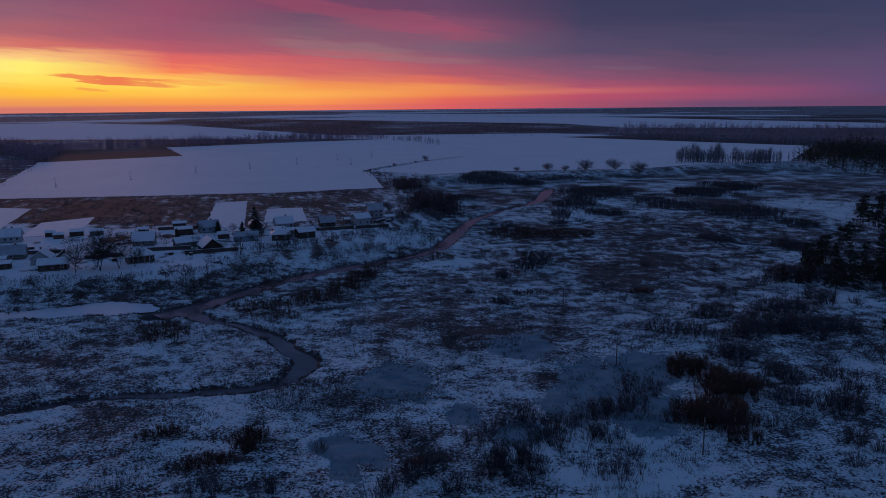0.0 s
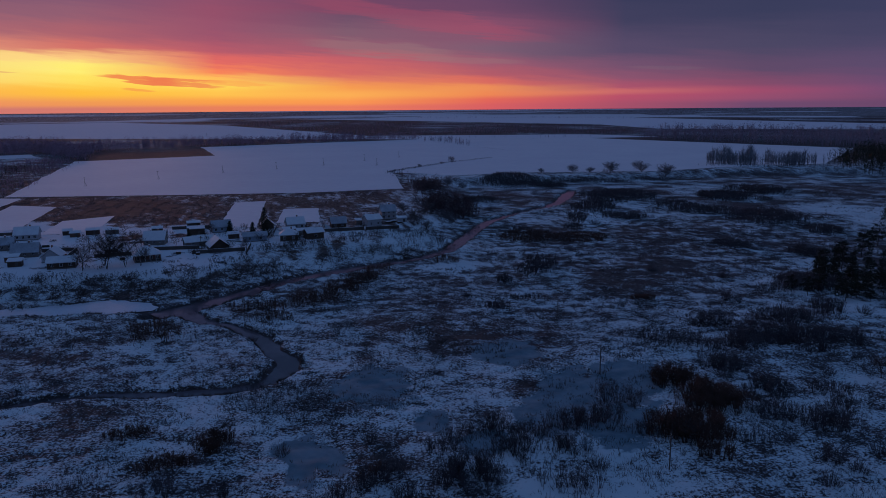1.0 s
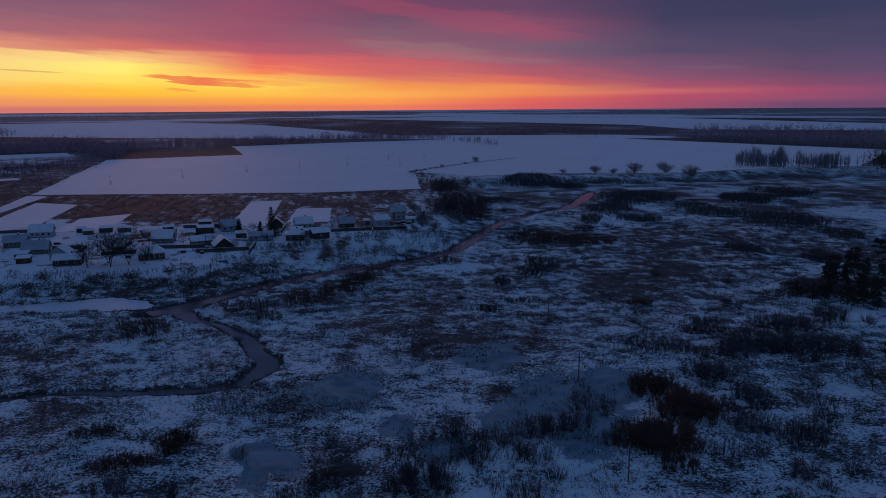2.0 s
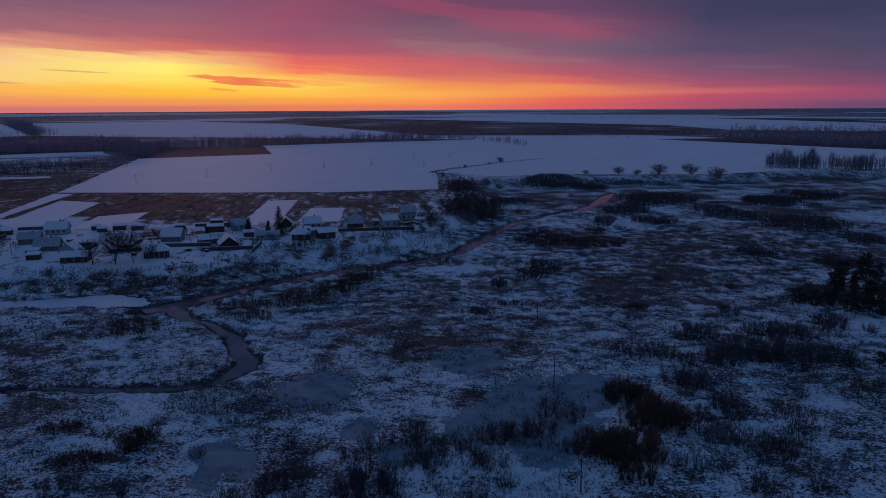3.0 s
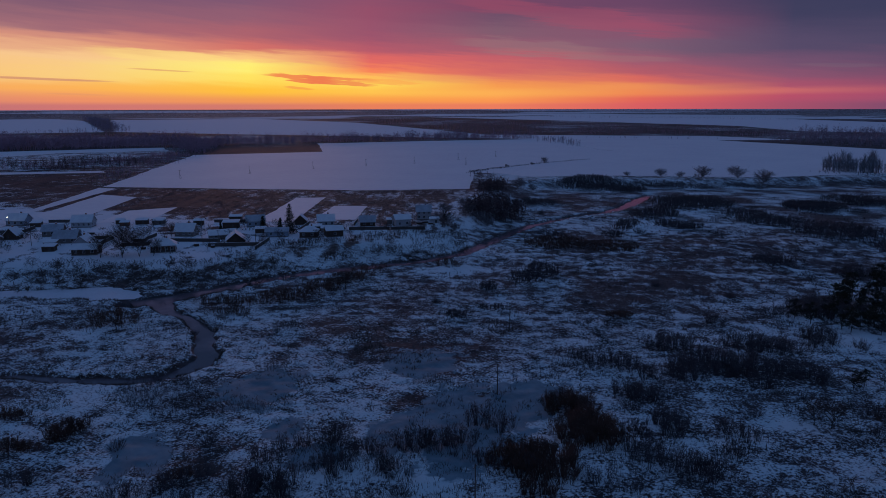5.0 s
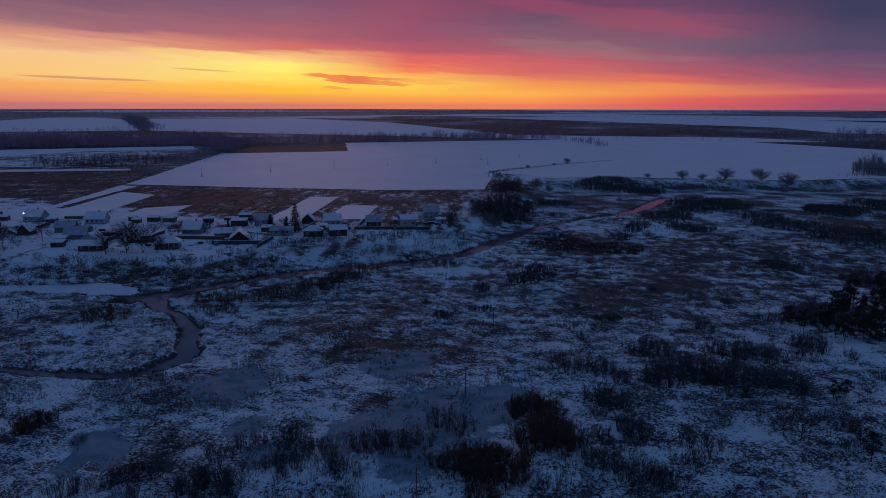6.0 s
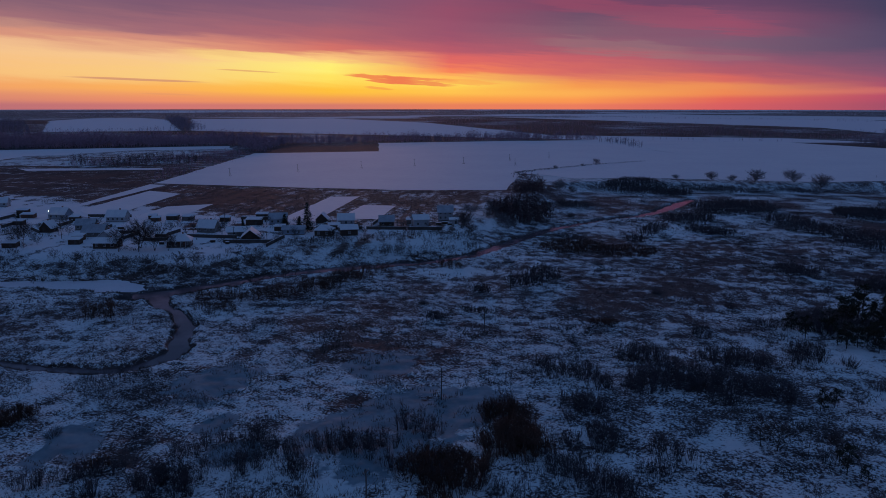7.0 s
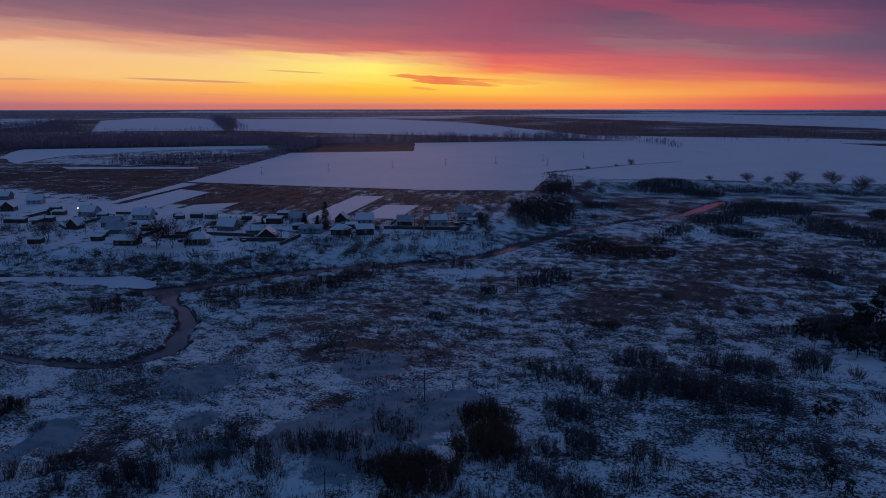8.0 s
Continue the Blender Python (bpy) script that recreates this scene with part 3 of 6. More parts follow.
# ---------------------------------------------------------------- the ground: one sheet out to the horizon
def build_ground():
    fine = np.radians(np.arange(-38.0, 68.01, 0.21))
    rest = np.radians(np.arange(74.0, 318.0, 4.0))
    bearing = np.concatenate([fine, rest])
    rings = np.concatenate([[12, 30, 50, 66], 80 * 1.006 ** np.arange(0, 269), 400 * 1.0075 ** np.arange(0, 360)])
    rings = rings[rings < 4900]
    a, r = np.meshgrid(bearing, rings)
    x, y = HUB[0] - r * np.sin(a), HUB[1] + r * np.cos(a)
    z = land(x, y)
    n, k = len(rings), len(bearing)
    verts = np.concatenate([np.stack([x, y, z], -1).reshape(-1, 3), [[HUB[0], HUB[1], 0.0]]])
    i, j = np.meshgrid(np.arange(n - 1), np.arange(k), indexing="ij")
    j2 = (j + 1) % k
    p, q, s, t = i * k + j, i * k + j2, (i + 1) * k + j2, (i + 1) * k + j
    tris = np.concatenate([np.stack([p, q, s], -1).reshape(-1, 3), np.stack([p, s, t], -1).reshape(-1, 3)])[:, ::-1]
    hub = np.stack([np.full(k, n * k), (np.arange(k) + 1) % k, np.arange(k)], -1)[:, ::-1]
    me = tri_mesh("ground", verts, np.concatenate([tris, hub]), GROUND)
    me.polygons.foreach_set("use_smooth", np.ones(len(me.polygons), bool))
    paint = me.attributes.new("cover", "FLOAT_COLOR", "POINT")
    paint.data.foreach_set("color", cover(verts[:, 0], verts[:, 1]).astype(np.float32).ravel())
    return tagged(new("ground", me), "snow-dusted water meadow and farmland with dry grass", "ground", kind="structure")


build_ground()


def ragged(ring, step, amount, seed):
    """An outline with points every step metres, each moved a little."""
    out = []
    for (ax, ay), (bx, by) in zip(ring, ring[1:] + ring[:1]):
        n = max(1, int(math.hypot(bx - ax, by - ay) / step))
        for k in range(n):
            x, y = ax + (bx - ax) * k / n, ay + (by - ay) * k / n
            out.append((x + amount * (2 * float(grain(x, y, step * 2.5, seed, 2)) - 1), y + amount * (2 * float(grain(x, y, step * 2.5, seed + 9, 2)) - 1)))
    return out


def draped(name, ring, mat, lift, cell, label, flat=None, wobble=1.0, step=6.0):
    """A sheet laid over the ground within an outline."""
    ring = ragged(ring, step, wobble, len(name) + int(abs(ring[0][0])))
    xs, ys = [p[0] for p in ring], [p[1] for p in ring]
    gx, gy = np.meshgrid(np.arange(min(xs), max(xs), cell), np.arange(min(ys), max(ys), cell))
    gx, gy = gx.ravel(), gy.ravel()
    keep = (inside(gx, gy, ring) > 0) & (to_line(gx, gy, ring + ring[:1])[0] > cell * 0.4)
    pts = [Vector(p) for p in ring] + [Vector((float(u), float(v))) for u, v in zip(gx[keep], gy[keep])]
    from_edges = [(i, (i + 1) % len(ring)) for i in range(len(ring))]
    v2, _, faces, _, _, _ = geometry.delaunay_2d_cdt(pts, from_edges, [], 1, 1e-4)
    px, py = np.array([v[0] for v in v2]), np.array([v[1] for v in v2])
    z = np.full(len(px), flat) if flat is not None else land(px, py) + lift
    me = mesh_of(name, np.stack([px, py, z], -1), faces, mat, True)
    flip = sum(p.normal.z for p in me.polygons) < 0
    if flip:
        me.flip_normals()
    return tagged(new(name, me), label, name.replace("_", " "), kind="structure")


draped("field", MAIN_FIELD, FIELD_SNOW, 0.15, 40, "wide flat field under unbroken snow", wobble=2.0, step=9.0)
for kind_, ring_ in PLOTS:
    draped("garden_plot", ring_, FIELD_SNOW, 0.12, 12, "narrow snow-covered vegetable plot behind the village", wobble=0.8, step=4.0)
draped("field", WEST_FIELD, FIELD_SNOW, 0.12, 30, "snowy pasture beside the alder scrub", wobble=5.0, step=15.0)
draped("field", WEST_STRIP, FIELD_SNOW, 0.12, 30, "long narrow strip of snow-covered pasture", wobble=2.0, step=9.0)
draped("pond", [(-133 + 1.12 * (x + 133), 227 + 1.45 * (y - 227)) for x, y in POND], POND_SNOW, 0, 8, "frozen backwater covered with snow", flat=-0.42, wobble=0.0, step=8)


def stream(name, line, half, level, label):
    """A strip of water wide enough to run under both banks."""
    pts = [Vector((*p, 0)) for p in line]
    verts, faces = [], []
    for k, p in enumerate(pts):
        way_ = (pts[min(k + 1, len(pts) - 1)] - pts[max(k - 1, 0)]).normalized()
        w = half[k] + 1.6
        verts += [(p.x - way_.y * w, p.y + way_.x * w, level), (p.x + way_.y * w, p.y - way_.x * w, level)]
    faces = [(2 * k, 2 * k + 1, 2 * k + 3, 2 * k + 2) for k in range(len(pts) - 1)]
    me = mesh_of(name, verts, faces, WATER)
    if me.polygons[0].normal.z < 0:
        me.flip_normals()
    return tagged(new(name, me), label, "river", kind="structure")


stream("river", RIVER, RIVER_HALF, -0.70, "dark slow river reflecting the pink sky")
stream("brook", BROOK, BROOK_HALF, -0.72, "winding side channel with thin brown ice")

# ---------------------------------------------------------------- plants: builders
class Wood:
    """Gathers thin tapering stems; each is a three-sided spike or tube."""

    def __init__(self):
        self.v, self.f, self.n = [], [], 0

    def spikes(self, base, tip, radius):
        base, tip, radius = np.atleast_2d(base), np.atleast_2d(tip), np.atleast_1d(radius)[:, None]
        axis = tip - base
        axis = axis / (np.linalg.norm(axis, axis=1, keepdims=True) + 1e-9)
        ref = np.where(np.abs(axis[:, 2:3]) > 0.9, [[1.0, 0, 0]], [[0, 0, 1.0]])
        u = np.cross(axis, ref)
        u = u / np.linalg.norm(u, axis=1, keepdims=True)
        w = np.cross(axis, u)
        k = len(base)
        rim = [base + radius * (math.cos(a) * u + math.sin(a) * w) for a in (0.3, 2.4, 4.5)]
        verts = np.stack(rim + [tip], 1).reshape(-1, 3)
        i = self.n + 4 * np.arange(k)[:, None]
        self.v.append(verts)
        self.f.append(np.concatenate([i + [[0, 1, 3]], i + [[1, 2, 3]], i + [[2, 0, 3]]]))
        self.n += 4 * k

    def tube(self, a, b, ra, rb, sides=4):
        a, b = np.asarray(a, float), np.asarray(b, float)
        axis = (b - a) / (np.linalg.norm(b - a) + 1e-9)
        u = np.cross(axis, [1.0, 0, 0] if abs(axis[2]) > 0.9 else [0, 0, 1.0])
        u /= np.linalg.norm(u)
        w = np.cross(axis, u)
        ang = np.arange(sides) * 2 * math.pi / sides
        ring = np.cos(ang)[:, None] * u + np.sin(ang)[:, None] * w
        self.v.append(np.concatenate([a + ra * ring, b + rb * ring]))
        j = np.arange(sides)
        k = (j + 1) % sides
        self.f.append(self.n + np.concatenate([np.stack([j, k, k + sides], -1), np.stack([j, k + sides, j + sides], -1)]))
        self.n += 2 * sides

    def leaves(self, centre, size, rng):
        """Small tilted triangles, three to a clump."""
        centre, size = np.atleast_2d(centre), np.atleast_1d(size)
        k = len(centre)
        d = rng.normal(size=(k, 3, 3))
        d /= np.linalg.norm(d, axis=2, keepdims=True)
        verts = (centre[:, None] + d * size[:, None, None]).reshape(-1, 3)
        self.v.append(verts)
        self.f.append(self.n + np.arange(3 * k).reshape(-1, 3))
        self.n += 3 * k

    def mesh(self, name, mat):
        return tri_mesh(name, np.concatenate(self.v), np.concatenate(self.f), mat)


def bare_tree(seed, h, spread, limbs, twigs, forks=1, thin=1.0, lift=(0.5, 1.0), mat=None, low=0.22):
    """A leafless tree: trunk with limbs, and a crown of fine branches. Two meshes."""
    rng = np.random.default_rng(seed)
    trunk, crown = Wood(), Wood()
    for s in range(forks):
        off = np.array([rng.normal() * 0.3, rng.normal() * 0.3, 0.0]) * (forks > 1)
        lean = rng.normal(size=2) * (0.10 + 0.10 * (forks > 1))
        nodes = [off + [0, 0, -0.3]]
        for k in range(1, 6):
            f = k / 5
            nodes.append(off + np.array([lean[0] * f * h + rng.normal() * 0.012 * h, lean[1] * f * h + rng.normal() * 0.012 * h, f * h * 0.86]))
        r0 = 0.017 * h / math.sqrt(forks)
        for k in range(5):
            trunk.tube(nodes[k], nodes[k + 1], r0 * (1 - k / 5.6), r0 * (1 - (k + 1) / 5.6), 5)
        for b in range(limbs):
            f = low + (0.97 - low) * (b + rng.random()) / limbs
            g = f * 5
            k = min(4, int(g))
            p = nodes[k] + (nodes[k + 1] - nodes[k]) * (g - k)
            a = b * 2.4 + rng.random()
            reach = spread * (0.22 + 0.78 * math.sin(math.pi * min(1, 0.32 + 0.64 * f))) * rng.uniform(0.75, 1.1)
            up = rng.uniform(*lift) * reach + 0.04 * h
            mid = p + np.array([math.cos(a) * reach * 0.55, math.sin(a) * reach * 0.55, up * 0.45])
            end = p + np.array([math.cos(a) * reach, math.sin(a) * reach, up])
            rb = r0 * 0.42 * (1.15 - f)
            trunk.tube(p, mid, rb + 0.02, rb * 0.6 + 0.015, 3)
            crown.spikes(mid, end, rb * 0.6 + 0.02)
            n = twigs
            s0 = rng.random((n, 1)) ** 0.8
            root = np.where(s0 < 0.5, p + (mid - p) * s0 * 2, mid + (end - mid) * (s0 * 2 - 1))
            way_ = np.array([math.cos(a), math.sin(a), 0.55]) + rng.normal(size=(n, 3)) * 0.75
            way_ /= np.linalg.norm(way_, axis=1, keepdims=True)
            far = root + way_ * reach * rng.uniform(0.2, 0.55, (n, 1))
            crown.spikes(root, far, np.full(n, 0.028 * thin + 0.012))
            again = root + (far - root) * rng.uniform(0.3, 0.8, (n, 1))
            w2 = way_ + rng.normal(size=(n, 3)) * 0.6
            crown.spikes(again, again + w2 * reach * rng.uniform(0.1, 0.28, (n, 1)), np.full(n, 0.022 * thin + 0.01))
    return trunk.mesh("trunk", BARK), crown.mesh("crown", mat or TWIG)


def spruce(seed, h, spread):
    """A spruce: trunk and drooping whorls of needled branches."""
    rng = np.random.default_rng(seed)
    trunk, crown = Wood(), Wood()
    trunk.tube((0, 0, -0.3), (0, 0, h * 0.97), 0.016 * h, 0.02, 6)
    crown.spikes((0, 0, h * 0.93), (0, 0, h * 1.02), 0.06)
    rows = int(h * 2.0)
    for k in range(rows):
        f = k / rows
        z = h * (0.07 + 0.91 * f)
        reach = spread * (1 - f) ** 0.75 * rng.uniform(0.8, 1.12) + 0.12
        n = int(8 + 7 * (1 - f))
        for b in range(n):
            a = rng.uniform(0, 2 * math.pi)
            r = reach * rng.uniform(0.7, 1.12)
            c, s = math.cos(a), math.sin(a)
            tip = np.array([c * r, s * r, z - 0.28 * r + 0.1 * rng.normal()])
            crown.spikes((0, 0, z), tip, 0.05 + 0.05 * (1 - f))
            m = int(5 + 9 * r / spread)
            u = rng.uniform(0.2, 1.0, (m, 1))
            p = np.array([0, 0, z]) * (1 - u) + tip * u
            crown.leaves(p + rng.normal(size=(m, 3)) * [0.10, 0.10, 0.07] * (1 + r), 0.20 + 0.16 * rng.random(m), rng)
    return trunk.mesh("trunk", BARK), crown.mesh("crown", NEEDLE)


def pine(seed, h, spread):
    """A pine: bare lower trunk under ragged plates of needles."""
    rng = np.random.default_rng(seed)
    trunk, crown = Wood(), Wood()
    bend = rng.normal(size=2) * 0.03 * h
    mid = np.array([bend[0], bend[1], h * 0.5])
    top = np.array([bend[0] * 1.4, bend[1] * 1.4, h * 0.95])
    trunk.tube((0, 0, -0.3), mid, 0.018 * h, 0.013 * h, 6)
    trunk.tube(mid, top, 0.013 * h, 0.03, 5)
    for k in range(30):
        f = 0.22 + 0.78 * rng.random()
        a = rng.uniform(0, 2 * math.pi)
        r = spread * (0.45 + 0.75 * math.sin(math.pi * min(1, 0.2 + 0.75 * f))) * rng.uniform(0.3, 1.0)
        root = mid + (top - mid) * (f * 2 - 1) if f > 0.5 else mid * f * 2
        tip = root + np.array([math.cos(a) * r, math.sin(a) * r, 0.10 * r + 0.3 * rng.random()])
        trunk.tube(root, tip, 0.05, 0.02, 3)
        m = 30
        crown.leaves(tip + rng.normal(size=(m, 3)) * [0.40, 0.40, 0.24] * (0.6 + spread * 0.26), 0.22 + 0.32 * rng.random(m), rng)
    return trunk.mesh("trunk", BARK), crown.mesh("crown", PINE)


def plant(name, meshes, x, y, label, category, group="", turn=0.0, scale=1.0, sink=0.0):
    """Sets a tree of a trunk and a crown on the ground."""
    root = new(name)
    root.matrix_world = pose(x, y, ground_at(x, y) - sink, 0, 0, turn) @ Matrix.Diagonal((scale, scale, scale, 1))
    for me in meshes:
        part(me.name.split(".")[0], me, root)
    return tagged(root, label, category, group)


def bush_mesh(seed, a, b, h, count, mat, name="stems"):
    """One bush: many stems fanning up from a common foot, with fine side shoots."""
    rng = np.random.default_rng(seed)
    w = Wood()
    r = np.sqrt(rng.random(count))
    t = rng.uniform(0, 2 * math.pi, count)
    root = np.stack([0.55 * a * r * np.cos(t), 0.55 * b * r * np.sin(t), np.full(count, -0.25)], -1)
    tall = h * (1.05 - 0.5 * r ** 2) * rng.uniform(0.6, 1.1, count)
    tip = root + np.stack([0.5 * a * r * np.cos(t) + rng.normal(size=count) * 0.25, 0.5 * b * r * np.sin(t) + rng.normal(size=count) * 0.25, tall + 0.25], -1)
    w.spikes(root, tip, rng.uniform(0.025, 0.055, count))
    for k in range(3):
        u = rng.uniform(0.25, 0.85, (count, 1))
        p = root + (tip - root) * u
        q = p + (tip - root) * rng.uniform(0.15, 0.4, (count, 1)) + rng.normal(size=(count, 3)) * 0.22 * np.array([1, 1, 0.4]) * h / 3
        w.spikes(p, q, rng.uniform(0.018, 0.032, count))
    return w.mesh(name, mat)


def chance(i, j, k):
    """A fixed random number for each cell of a grid."""
    v = np.sin(i * 12.9898 + j * 78.233 + k * 37.719) * 43758.5453
    return v - np.floor(v)


def thicket(name, spots, mat, label, category, seed, per=1.5, thick=1.0):
    """Scrub that nobody could count: rows of centre, half sizes, turn, height and density, all in one mesh. Each bush is a
    dome: bare stems fan out of one foot and carry a dense head of shoots."""
    rng = np.random.default_rng(seed)
    w = Wood()
    for cx, cy, a, b, turn, h, dense in spots:
        n = int(math.pi * a * b * per * dense * 2.4) + 6
        r, t = np.sqrt(rng.random(n)), rng.uniform(0, 2 * math.pi, n)
        u, v = a * r * np.cos(t), b * r * np.sin(t)
        c, s = math.cos(radians(turn)), math.sin(radians(turn))
        x, y = cx + c * u - s * v, cy + s * u + c * v
        cell = min(2.8, max(1.1, 0.62 * h))
        i, j = np.floor(x / cell), np.floor(y / cell)
        fx, fy = (i + 0.15 + 0.7 * chance(i, j, 1)) * cell, (j + 0.15 + 0.7 * chance(i, j, 2)) * cell
        keep = grain(fx, fy, 4.0, seed + 3, 3) > 0.25 + 0.26 * r ** 2
        fx, fy, i, j, r = fx[keep], fy[keep], i[keep], j[keep], r[keep]
        n = len(fx)
        if not n:
            continue
        round_ = cell * (0.5 + 0.35 * chance(i, j, 3))
        tall = h * (0.6 + 0.5 * chance(i, j, 4)) * (1.0 - 0.3 * r ** 2) * (0.7 + 0.5 * grain(fx, fy, 5.0, seed + 5))
        q, t = np.sqrt(rng.random(n)), rng.uniform(0, 2 * math.pi, n)
        out = np.stack([np.cos(t), np.sin(t)], -1) * (q * round_)[:, None]
        root = np.stack([fx + 0.3 * out[:, 0], fy + 0.3 * out[:, 1], land(fx, fy) - 0.2], -1)
        top = tall * (0.5 + 0.5 * np.sqrt(1 - 0.9 * q * q)) * rng.uniform(0.8, 1.06, n)
        tip = root + np.stack([0.8 * out[:, 0], 0.8 * out[:, 1], top + 0.2], -1)
        w.spikes(root, tip, thick * rng.uniform(0.020, 0.036, n))
        for k in range(7):
            f = rng.uniform(0.55, 1.0, (n, 1))
            p = root + (tip - root) * f
            e = p + np.stack([rng.normal(size=n) * 0.22 * round_, rng.normal(size=n) * 0.22 * round_, rng.uniform(-0.03, 0.20, n) * tall], -1)
            w.spikes(p, e, thick * rng.uniform(0.022, 0.040, n))
    return tagged(new(name, w.mesh(name, mat)), label, category, kind="stuff")


def wood_belt(name, ring, spacing, h, label, seed, bush=6, mat=None, slim=0.16, body=0.0, lumps=60, fine_=1.0):
    """A far wood within an outline: many small trees of trunk and upswept branches, in one mesh."""
    rng = np.random.default_rng(seed)
    w = Wood()
    xs, ys = [p[0] for p in ring], [p[1] for p in ring]
    n = int((max(xs) - min(xs)) * (max(ys) - min(ys)) / spacing ** 2)
    x, y = rng.uniform(min(xs), max(xs), n), rng.uniform(min(ys), max(ys), n)
    keep = (inside(x, y, ring) > 0) & (grain(x, y, spacing * 6, seed, 2) > 0.24)
    x, y = x[keep], y[keep]
    n = len(x)
    x, y = x + rng.normal(size=n) * spacing * 0.8, y + rng.normal(size=n) * spacing * 0.8
    z = land(x, y)
    tall = h * rng.uniform(0.65, 1.1, n) * (0.40 + 1.15 * grain(x, y, lumps, seed + 1, 2))
    root = np.stack([x, y, z - 0.3], -1)
    top = root + np.stack([rng.normal(size=n) * 0.03 * h, rng.normal(size=n) * 0.03 * h, tall], -1)
    w.spikes(root, root + (top - root) * (0.9 if body else 1.0), 0.012 * tall + 0.04)
    for k in range(bush):
        f = rng.uniform(0.12, 0.75, (n, 1))
        p = root + (top - root) * f
        a = rng.uniform(0, 2 * math.pi, n)
        reach = slim * tall * rng.uniform(0.6, 1.3, n)
        q = p + np.stack([np.cos(a) * reach, np.sin(a) * reach, tall * (rng.uniform(0.04, 0.2, n) if body else rng.uniform(0.12, 0.34, n))], -1)
        w.spikes(p, q, (0.012 * tall + 0.09) * fine_)
    if body:
        m = int(n * body)
        pick = rng.integers(0, n, m)
        f = rng.uniform(0.15, 1.0, m) ** 0.8
        a = rng.uniform(0, 2 * math.pi, m)
        out = 0.26 * tall[pick] * np.sqrt(np.maximum(0.04, 1 - ((f - 0.5) / 0.5) ** 2)) * np.sqrt(rng.random(m))
        c = root[pick] + (top - root)[pick] * f[:, None] + np.stack([np.cos(a) * out, np.sin(a) * out, 0.02 * h * rng.normal(size=m)], -1)
        w.leaves(c, rng.uniform(0.025, 0.075, m) * h, rng)
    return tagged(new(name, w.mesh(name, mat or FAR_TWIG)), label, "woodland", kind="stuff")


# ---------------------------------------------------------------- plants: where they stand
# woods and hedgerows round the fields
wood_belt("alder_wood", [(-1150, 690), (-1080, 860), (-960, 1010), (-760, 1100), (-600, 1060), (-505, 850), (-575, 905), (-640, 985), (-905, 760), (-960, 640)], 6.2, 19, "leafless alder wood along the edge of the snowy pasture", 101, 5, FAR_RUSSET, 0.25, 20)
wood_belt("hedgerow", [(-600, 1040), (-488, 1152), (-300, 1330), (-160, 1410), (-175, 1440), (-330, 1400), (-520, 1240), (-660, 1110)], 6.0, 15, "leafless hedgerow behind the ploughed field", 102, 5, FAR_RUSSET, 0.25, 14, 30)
wood_belt("far_wood", [(-1795, 2075), (-1735, 2095), (-1085, 1425), (-1130, 1395)], 10, 18, "dark strip of woodland dividing two snowy fields", 103, 4, None, 0.2, 14)
wood_belt("far_wood", [(-1700, 1130), (-1950, 1560), (-1820, 1560), (-1600, 1350), (-1380, 1230), (-1250, 1090)], 11, 18, "dark woodland on a low rise", 104, 4, None, 0.2, 14)
wood_belt("tree_row", [(-1385, 1245), (-1380, 1258), (-1110, 1410), (-1105, 1395)], 8, 13, "row of slender leafless trees", 105, 6)
wood_belt("far_wood", [(-988, 2529), (-240, 2264), (236, 1958), (322, 1530), (172, 1630), (-333, 1619), (-861, 2160)], 15, 9, "low brown scrub woodland between snowy fields", 106, 3, FAR_RUSSET, 0.3, 8)
wood_belt("far_wood", [(240, 1400), (335, 1268), (486, 1098), (560, 1000), (800, 1000), (950, 1394), (560, 1640), (351, 1733)], 11, 20, "dense dark woodland beyond the great field", 107, 10, None, 0.22, 4, 40, 0.8)
wood_belt("pine_wood", [(330, 786), (366, 676), (520, 600), (620, 880), (430, 960), (380, 850)], 7.0, 19, "dense dark pine wood at the field edge", 108, 7, PINE, 0.2, 14)
wood_belt("copse", [(214, 800), (222, 816), (250, 806), (264, 800), (266, 782), (244, 780), (228, 788)], 2.4, 17, "copse of tall slender frosted trees at the field edge", 109, 26, FROSTED, 0.15, 0, 9, 0.42)
wood_belt("copse", [(272, 782), (276, 800), (300, 796), (318, 790), (316, 768), (290, 768)], 2.5, 16, "second copse of tall slender frosted trees", 119, 26, FROSTED, 0.15, 0, 9, 0.42)
wood_belt("scrub", [(206, 770), (214, 790), (330, 775), (350, 760), (330, 745), (260, 752)], 4.5, 3.5, "low dark scrub at the foot of the copse", 118, 7, WILLOW)
wood_belt("tree_row", [(-112, 1474), (-112, 1482), (168, 1488), (168, 1480)], 9, 9, "avenue of small leafless trees", 110, 6)
wood_belt("copse", [(-150, 1330), (-140, 1350), (-105, 1320), (-60, 1200), (-50, 1165), (-62, 1165), (-95, 1260)], 7, 11, "clump of leafless trees in the snowy field", 111, 7)
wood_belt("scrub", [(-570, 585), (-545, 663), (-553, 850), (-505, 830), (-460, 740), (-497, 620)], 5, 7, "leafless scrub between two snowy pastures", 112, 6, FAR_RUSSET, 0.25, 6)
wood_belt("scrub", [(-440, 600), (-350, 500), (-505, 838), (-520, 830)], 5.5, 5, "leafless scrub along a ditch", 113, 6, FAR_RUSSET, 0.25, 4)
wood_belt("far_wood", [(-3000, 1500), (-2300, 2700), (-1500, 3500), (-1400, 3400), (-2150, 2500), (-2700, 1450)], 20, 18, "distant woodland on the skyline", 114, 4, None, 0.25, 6)
